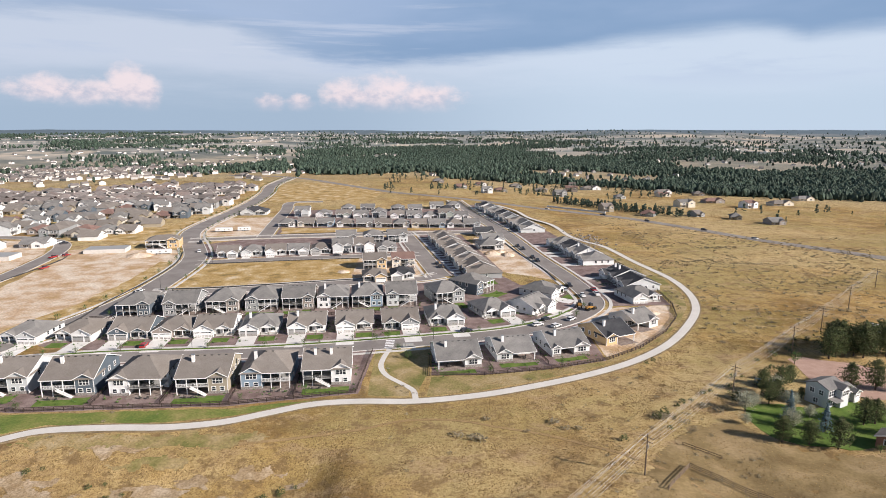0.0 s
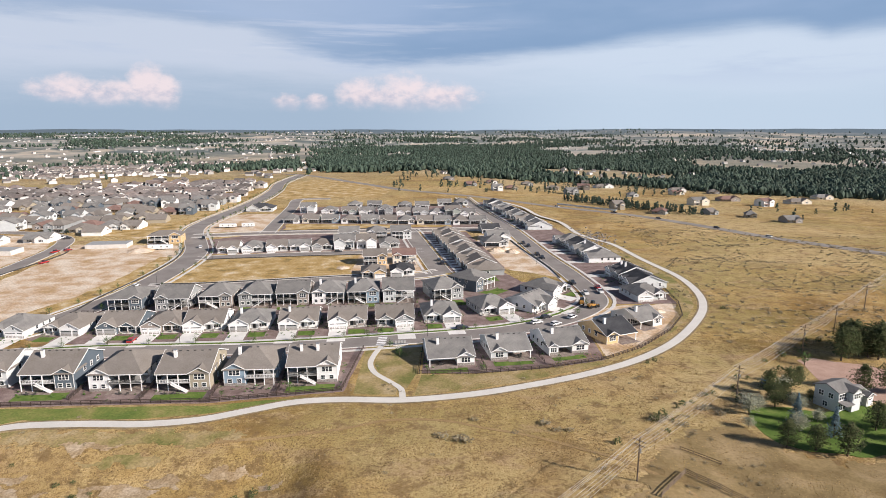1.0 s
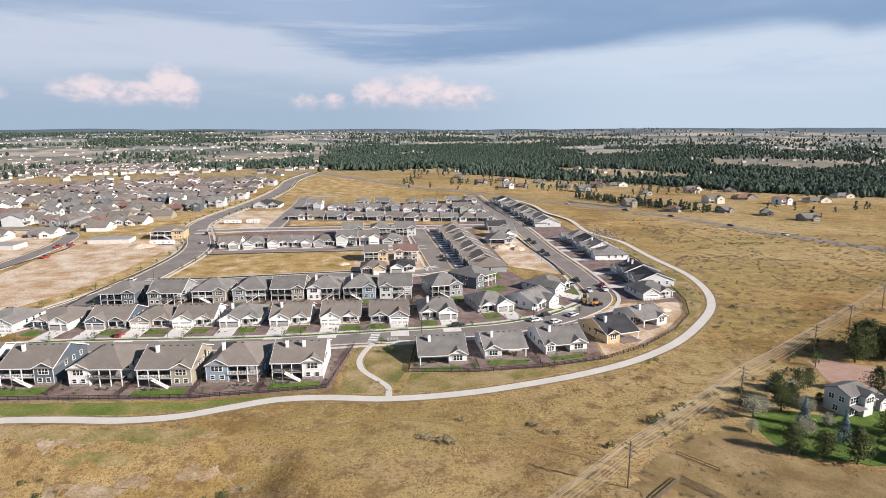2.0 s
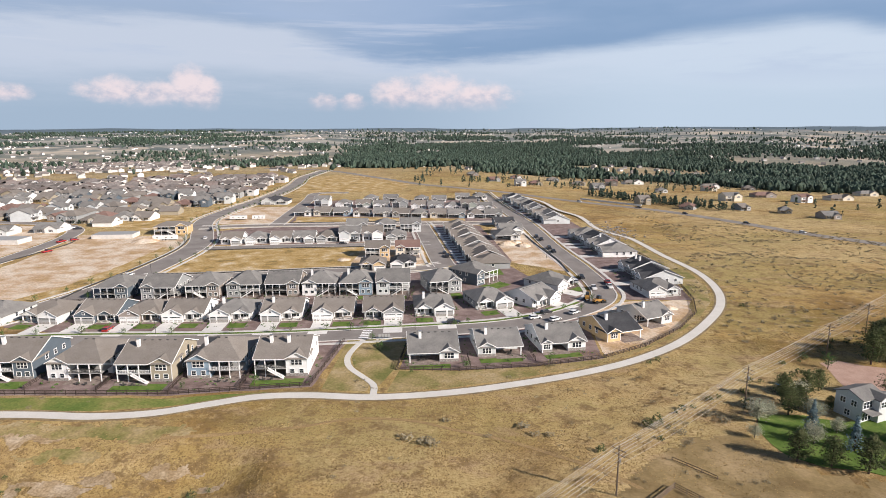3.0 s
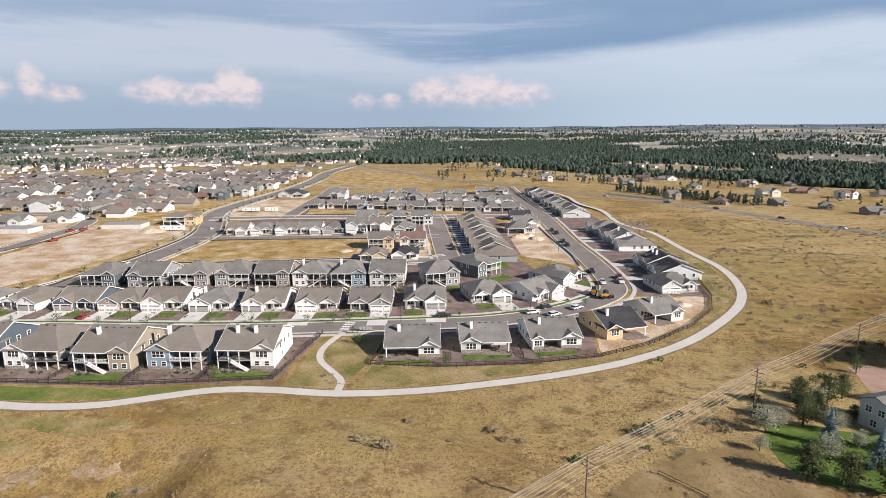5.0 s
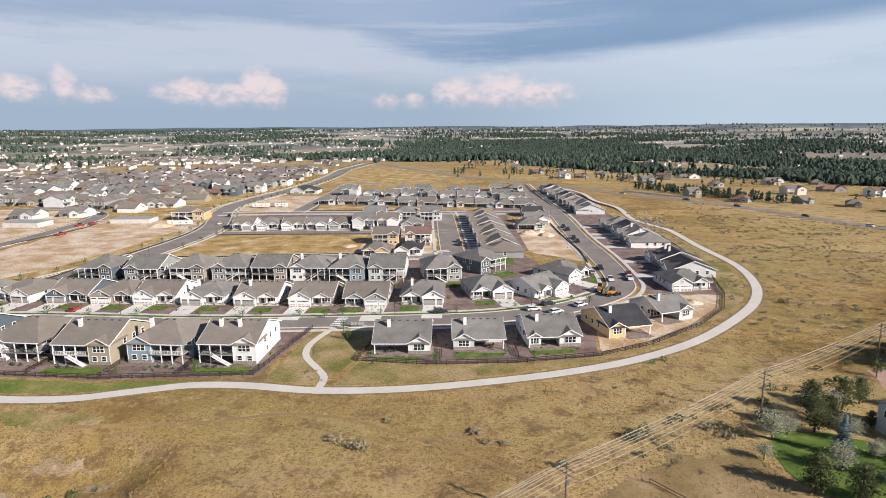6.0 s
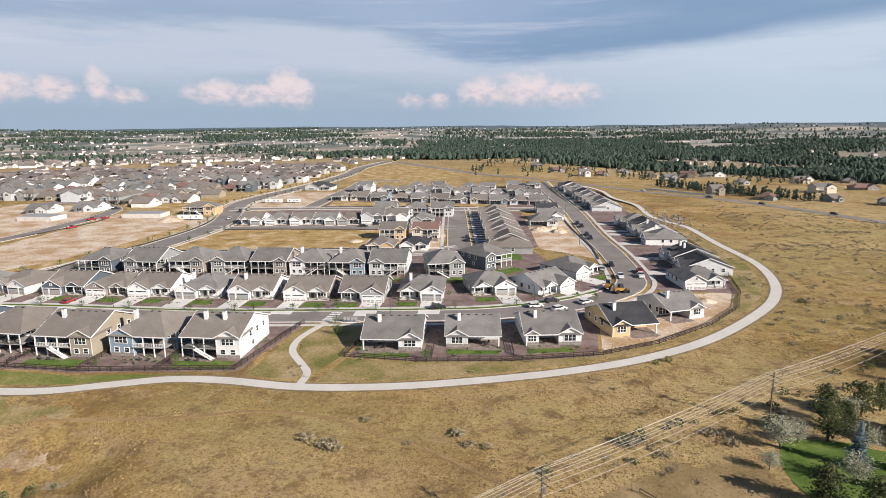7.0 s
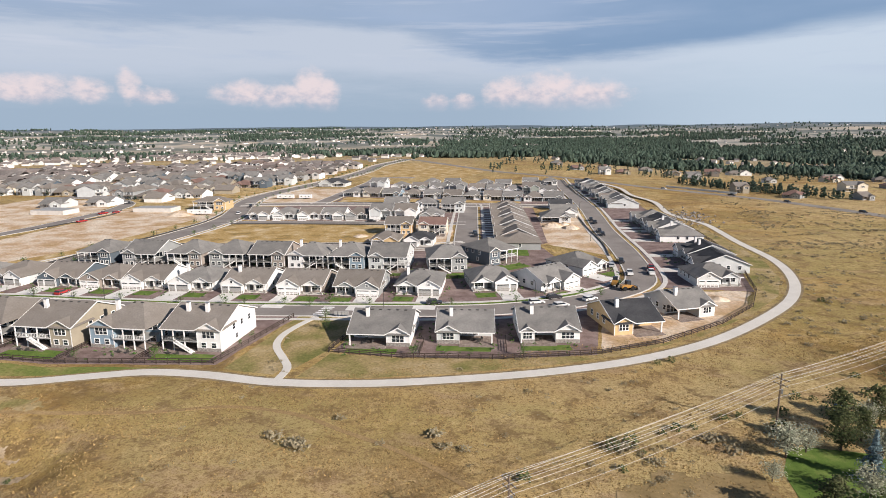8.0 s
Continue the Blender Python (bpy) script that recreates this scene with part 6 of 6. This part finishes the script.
def build_poles():
    d = (Vector(POLES[3]) - Vector(POLES[4])).normalized()
    side = Vector((-d.y, d.x))
    for x, y in POLES:
        p = tagged(new("utility_pole"), "weathered wooden utility pole carrying many cables", "utility pole", "utility poles")
        p.matrix_basis = pose(x, y, ground_z(x, y))
        part("pole", Shape().tube((0, 0, -1), (0, 0, TOP), 0.19, 0.12, 10), TIMBER, p)
        for z, w in ((TOP - 0.9, 1.5), (TOP - 1.9, 1.3)):
            part("crossarm", Shape().beam((side.x * w, side.y * w, z), (-side.x * w, -side.y * w, z), 0.12, 0.14), TIMBER, p)
            for q in (-0.9, -0.4, 0.4, 0.9):
                part("insulator", Shape().tube((side.x * w * q, side.y * w * q, z + 0.06), (side.x * w * q, side.y * w * q, z + 0.24), 0.06, 0.04, 6), DOOR_GREY, p)
        part("transformer", Shape().tube((0.3, 0.1, TOP - 3.6), (0.3, 0.1, TOP - 2.8), 0.22, 0.22, 10), METAL, p)
    lines = [(0, TOP, 0.2)] + [(1.5 * q, TOP - 0.68, 0.7) for q in (-0.9, -0.4, 0.4, 0.9)] + [(1.3 * q, TOP - 1.68, 0.8) for q in (-0.9, 0.9)] + [(0.1, TOP - 4.2, 1.0)]
    for off, z, sag in lines:
        cu = bpy.data.curves.new("cable", "CURVE")
        cu.dimensions, cu.bevel_depth, cu.bevel_resolution = "3D", 0.022, 1
        sp = cu.splines.new("POLY")
        pts = []
        for (ax, ay), (bx, by) in zip(POLES, POLES[1:]):
            for i in range(14):
                t = i / 14
                x, y = ax + (bx - ax) * t, ay + (by - ay) * t
                g = ground_z(ax, ay) + (ground_z(bx, by) - ground_z(ax, ay)) * t
                pts.append((x + side.x * off, y + side.y * off, z + g - 4 * sag * t * (1 - t), 1))
        sp.points.add(len(pts) - 1)
        for q, p in zip(sp.points, pts):
            q.co = p
        cu.materials.append(WIRE)
        tagged(new("cable", cu), "pale overhead cable sagging between wooden poles", "cable", "overhead cables")


build_poles()


def street_lamp(x, y, turn):
    p = tagged(new("street_lamp"), "slim dark street lamp beside the kerb", "street lamp", "street lamps")
    p.matrix_basis = pose(x, y, 0, 0, 0, turn)
    part("pole", Shape().tube((0, 0, 0), (0, 0, 6.0), 0.09, 0.06, 8), DARK_TRIM, p)
    part("arm", Shape().tube((0, 0, 5.9), (1.1, 0, 6.1), 0.04, 0.04, 6), DARK_TRIM, p)
    part("lamp_head", Shape().box(0.8, -0.14, 6.04, 1.5, 0.14, 6.16), DARK_TRIM, p)


for x, y, t in [(-2.5, 214.5, 90), (-88, 204.8, 90), (-135, 285, 0), (52, 330, 0), (44, 420, 0), (-130, 340, 0), (38, 232, 120)]:
    street_lamp(x, y, t)


# ---- vehicles ----
PAINT = {k: plain("car_paint_" + k, c, 0.25, 0.6) for k, c in dict(white=(0.75, 0.75, 0.74), black=(0.03, 0.03, 0.035), red=(0.35, 0.03, 0.03), silver=(0.4, 0.41, 0.42), blue=(0.06, 0.14, 0.24), yellow=(0.38, 0.20, 0.05)).items()}


def car(x, y, turn, paint, kind="car"):
    L, H = {"car": (4.6, 1.5), "truck": (5.6, 1.85), "van": (6.2, 2.4)}[kind]
    c = tagged(new("car" if kind == "car" else "pickup_truck" if kind == "truck" else "van"), "%s %s parked on the street" % (paint, {"car": "car", "truck": "pickup truck", "van": "box van"}[kind]), "car" if kind != "van" else "van", "vehicles")
    c.matrix_basis = pose(x, y, 0.09 + ground_z(x, y), 0, 0, turn)
    hl, w, m = L / 2, 0.92, PAINT[paint]
    prof = {"car": [(-hl, 0.35), (hl, 0.35), (hl, 0.72), (hl * 0.5, 0.95), (-hl, 0.95)], "truck": [(-hl, 0.45), (hl, 0.45), (hl, 0.95), (hl * 0.45, 1.12), (-hl, 1.12)], "van": [(-hl, 0.45), (hl, 0.45), (hl, 1.0), (hl * 0.72, 1.15), (-hl, 1.15)]}[kind]
    part("body", Shape().extrude([(a, w, b) for a, b in prof], (0, -2 * w, 0)), m, c)
    b0 = prof[4][1]
    cab = {"car": (-0.92, 0.42), "truck": (-0.25, 0.42), "van": (-0.98, 0.68)}[kind]
    a0, a1 = hl * cab[0], hl * cab[1]
    part("cabin_glass", Shape().extrude([(a0, w - 0.06, b0), (a1, w - 0.06, b0), (a1 - 0.55, w - 0.06, H - 0.06), (a0 + 0.25, w - 0.06, H - 0.06)], (0, -2 * w + 0.12, 0)), GLASS, c)
    part("cabin_roof", Shape().box(a0 + 0.22, -w + 0.1, H - 0.07, a1 - 0.5, w - 0.1, H), m, c)
    wm = Shape().tube((0, -0.11, 0), (0, 0.11, 0), 0.36, 0.36, 14).mesh("wheel", TYRE)
    rm = Shape().tube((0, -0.115, 0), (0, 0.115, 0), 0.2, 0.2, 10).mesh("rim", METAL)
    for a in (-0.62, 0.62):
        for s in (-1, 1):
            wh = part("wheel", wm, None, c, "", pose(hl * a, s * (w - 0.08), 0.36))
            part("rim", rm, None, wh)


CARS = [(38.7, 229.5, 25, "white", "car"), (45.7, 228, 38, "white", "car"), (53.5, 236.4, 45, "white", "car"), (43.2, 236.0, 35, "black", "car"), (73.2, 273.4, 95, "white", "truck"), (73.6, 280, 95, "red", "truck"), (66, 271, 95, "white", "truck"), (63.6, 289, 98, "black", "truck"),
        (51, 388, 98, "black", "truck"), (53.2, 379, 98, "black", "truck"), (55.5, 354, 98, "black", "truck"), (57, 345, 98, "black", "truck"), (-217.7, 327, 80, "red", "truck"), (-230, 355, 80, "red", "truck"), (-226, 361, 60, "red", "car"), (-142.6, 280, 85, "white", "car"), (-160, 401, 115, "black", "truck"), (-150, 372, 110, "white", "car"),
        (-58, 368, 9, "black", "car"), (-62, 360, 9, "black", "car"), (-1.5, 338, 100, "black", "car"), (0.5, 330, 100, "black", "truck"), (97.5, 173.5, 70, "blue", "truck"), (150, 548, -46, "black", "truck"), (177, 509, -60, "black", "car"), (203, 457, -64, "black", "car"), (221, 416, -62, "white", "car"), (106, 589, -45, "white", "car"),
        (-106, 207, 95, "red", "car"), (10, 222.5, 15, "black", "car"), (60.0, 282, 98, "silver", "car"), (-250, 398, 40, "black", "truck"), (-256, 402, 40, "white", "car")]
for row in CARS:
    car(*row)


def loader(x, y, turn):
    c = tagged(new("wheel_loader"), "yellow and orange wheel loader on the street", "loader", "vehicles")
    c.matrix_basis = pose(x, y, 0.09, 0, 0, turn)
    part("body", Shape().extrude([(-2.6, 0.8, 0.9), (0.8, 0.8, 0.9), (0.8, 0.8, 1.7), (-0.8, 0.8, 2.0), (-2.6, 0.8, 1.8)], (0, -1.6, 0)), PAINT["yellow"], c)
    part("cab", Shape().extrude([(-0.9, 0.7, 1.9), (0.6, 0.7, 1.7), (0.4, 0.7, 3.1), (-0.8, 0.7, 3.1)], (0, -1.4, 0)), GLASS, c)
    part("bucket", Shape().extrude([(2.6, 1.2, 0.2), (3.6, 1.2, 0.2), (2.9, 1.2, 1.2), (2.6, 1.2, 1.2)], (0, -2.4, 0)), METAL, c)
    for s in (-0.6, 0.6):
        part("arm", Shape().beam((0.6, s, 1.5), (2.8, s, 0.8), 0.22, 0.3), PAINT["yellow"], c)
    for a in (-1.7, 1.1):
        for s in (-1, 1):
            part("wheel", Shape().tube((a, s * 0.8 - 0.25, 0.7), (a, s * 0.8 + 0.25, 0.7), 0.7, 0.7, 14), TYRE, c)


loader(64.8, 250.4, 30)
loader(61, 255, 80)


def trailer(x, y, turn, L, label):
    c = tagged(new("trailer"), label, "trailer", "vehicles")
    c.matrix_basis = pose(x, y, 0.05 + ground_z(x, y), 0, 0, turn)
    b = part("body", Shape().extrude([(-L / 2, -1.2, 0.6), (L / 2, -1.2, 0.6), (L / 2, -1.2, 2.6), (L / 2 - 0.5, -1.2, 3.0), (-L / 2, -1.2, 3.0)], (0, 2.4, 0)), PAINT["white"], c)
    for q in (-0.3, 0.05, 0.3):
        window(c, L * q, -1.24, 1.5, 0.9, 0.7, 1)
    for q in (-0.1, 0.04):
        for s in (-1, 1):
            part("wheel", Shape().tube((L * q, s * 1.1 - 0.12, 0.36), (L * q, s * 1.1 + 0.12, 0.36), 0.36, 0.36, 12), TYRE, c)


trailer(168, 220, -62, 10, "white travel trailer parked behind dark pines")
trailer(-160, 446, 8, 12, "white site office trailer on a bare plot")
trailer(-146, 449, 8, 9, "white site office trailer on a bare plot")
trailer(-172, 366, 10, 14, "white site trailer beside a bare frame house")


def heap(x, y, r, h, seed):
    sh, n, k = Shape(), 18, 5
    v = [(0, 0, h)]
    for j in range(1, k + 1):
        for i in range(n):
            a = 2 * math.pi * i / n
            q = j / k
            rr = r * q * (1 + 0.35 * noise.noise(Vector((math.cos(a) * 1.5, math.sin(a) * 1.5, seed + q))))
            v.append((rr * math.cos(a), rr * math.sin(a), h * (1 - q) ** 0.9 * (1 + 0.4 * noise.noise(Vector((rr, a, seed)))) - (0.3 if j == k else 0)))
    f = [(0, 1 + i, 1 + (i + 1) % n) for i in range(n)] + [(1 + j * n + i, 1 + (j + 1) * n + i, 1 + (j + 1) * n + (i + 1) % n, 1 + j * n + (i + 1) % n) for j in range(k - 1) for i in range(n)]
    sh.add(v, f)
    o = part("soil_mound", sh, DIRT)
    o.matrix_basis = pose(x, y, 0.02)
    tagged(o, "mound of pale excavated soil on a bare plot", "soil mound", "soil mounds")


for i, (x, y, r, h) in enumerate([(33, 366, 6, 2.4), (42, 362, 5, 2.0), (38, 372, 4, 1.5), (90, 246, 3.5, 1.0), (-182, 362, 9, 2.0), (-52, 320, 4, 1.0)]):
    heap(x, y, r, h, i * 2.2)
# a small stone garden beside the trail
rocks = Shape()
rr = random.Random(9)
for i in range(160):
    clump(rocks, (104 + rr.gauss(0, 7), 412 + rr.gauss(0, 14), 0.3), rr.uniform(0.3, 1.0), rr, 0.7)
stuff("boulders", rocks, STONE, "cluster of pale landscaping boulders beside the trail", "boulders")


# ---- furniture and small things ----
def outdoor_chair(x, y, z, turn):
    c = tagged(new("outdoor_chair"), "dark outdoor armchair on the deck or patio", "chair", "outdoor chairs")
    c.matrix_basis = pose(x, y, z, 0, 0, turn)
    part("seat", Shape().box(-0.32, -0.32, 0.34, 0.32, 0.32, 0.46), DARK_TRIM, c)
    part("backrest", Shape().extrude([(-0.32, 0.26, 0.46), (0.32, 0.26, 0.46), (0.32, 0.36, 0.95), (-0.32, 0.36, 0.95)], (0, 0.08, 0)), DARK_TRIM, c)
    for a, b in ((-0.28, -0.28), (0.28, -0.28), (0.28, 0.28), (-0.28, 0.28)):
        part("leg", Shape().box(a - 0.03, b - 0.03, 0, a + 0.03, b + 0.03, 0.34), DARK_TRIM, c)
    return c


def patio_table(x, y, z, turn):
    c = tagged(new("patio_table"), "round dark patio table among chairs", "table", "patio tables")
    c.matrix_basis = pose(x, y, z, 0, 0, turn)
    part("tabletop", Shape().tube((0, 0, 0.7), (0, 0, 0.75), 0.62, 0.62, 16), DARK_TRIM, c)
    part("pedestal", Shape().tube((0, 0, 0.02), (0, 0, 0.7), 0.07, 0.05, 8), DARK_TRIM, c)
    part("base", Shape().tube((0, 0, 0.0), (0, 0, 0.04), 0.3, 0.28, 12), DARK_TRIM, c)


def furnish():
    table0 = chair0 = None
    rows = [(r[0], r[1], r[2], r[3], r[5], r[9]) for r in FRONT_ROW] + [(r[0], r[1], r[2], 13.2, 2, (1, -1)[i % 2]) for i, r in enumerate(THIRD_ROW)]
    for i, (x, y, turn, W, n, flip) in enumerate(rows):
        c, s = math.cos(radians(turn)), math.sin(radians(turn))
        a, b, z = -flip * W * 0.22, 1.5, 2.53 if n == 2 else 0.12
        spots = [(a, b, z, 0, True)] + [(a + 1.1 * math.cos(k * 2.1 + i), b + 1.0 * math.sin(k * 2.1 + i), z, math.degrees(k * 2.1 + i) - 90, False) for k in range(3)]
        if n == 2 and i < 6:
            spots += [(a + k, -2.6, 0.03, 150 + 60 * k, False) for k in (-1, 1)]
        for px, py, pz, pt, is_table in spots:
            wx, wy = x + px * c - py * s, y + px * s + py * c
            (patio_table if is_table else outdoor_chair)(wx, wy, pz, turn + pt)


furnish()


def mailbox_cluster(x, y, turn):
    c = tagged(new("mailbox_cluster"), "row of pale metal mailboxes on a concrete pad", "mailbox")
    c.matrix_basis = pose(x, y, 0, 0, 0, turn)
    part("pad", Shape().box(-2.6, -0.9, -0.1, 2.6, 0.9, 0.16), DRIVE, c, "pale concrete pad")
    for k in range(4):
        b = part("mailbox", Shape().box(-1.9 + k, -0.25, 0.55, -1.1 + k, 0.25, 1.5), DOOR_GREY, c)
        part("pedestal", Shape().box(-1.6 + k, -0.1, 0.16, -1.4 + k, 0.1, 0.55), METAL, b)


mailbox_cluster(-11.5, 205.8, 9)

wall_line = smooth_line([(110, 613), (122, 602), (140, 584), (157, 566)], 6.0)
structure("wall_1", drape(ribbon(Shape(), wall_line, 0.3, -1.0, 1.5)), WHITE, "long low white boundary wall along the highway", "wall")
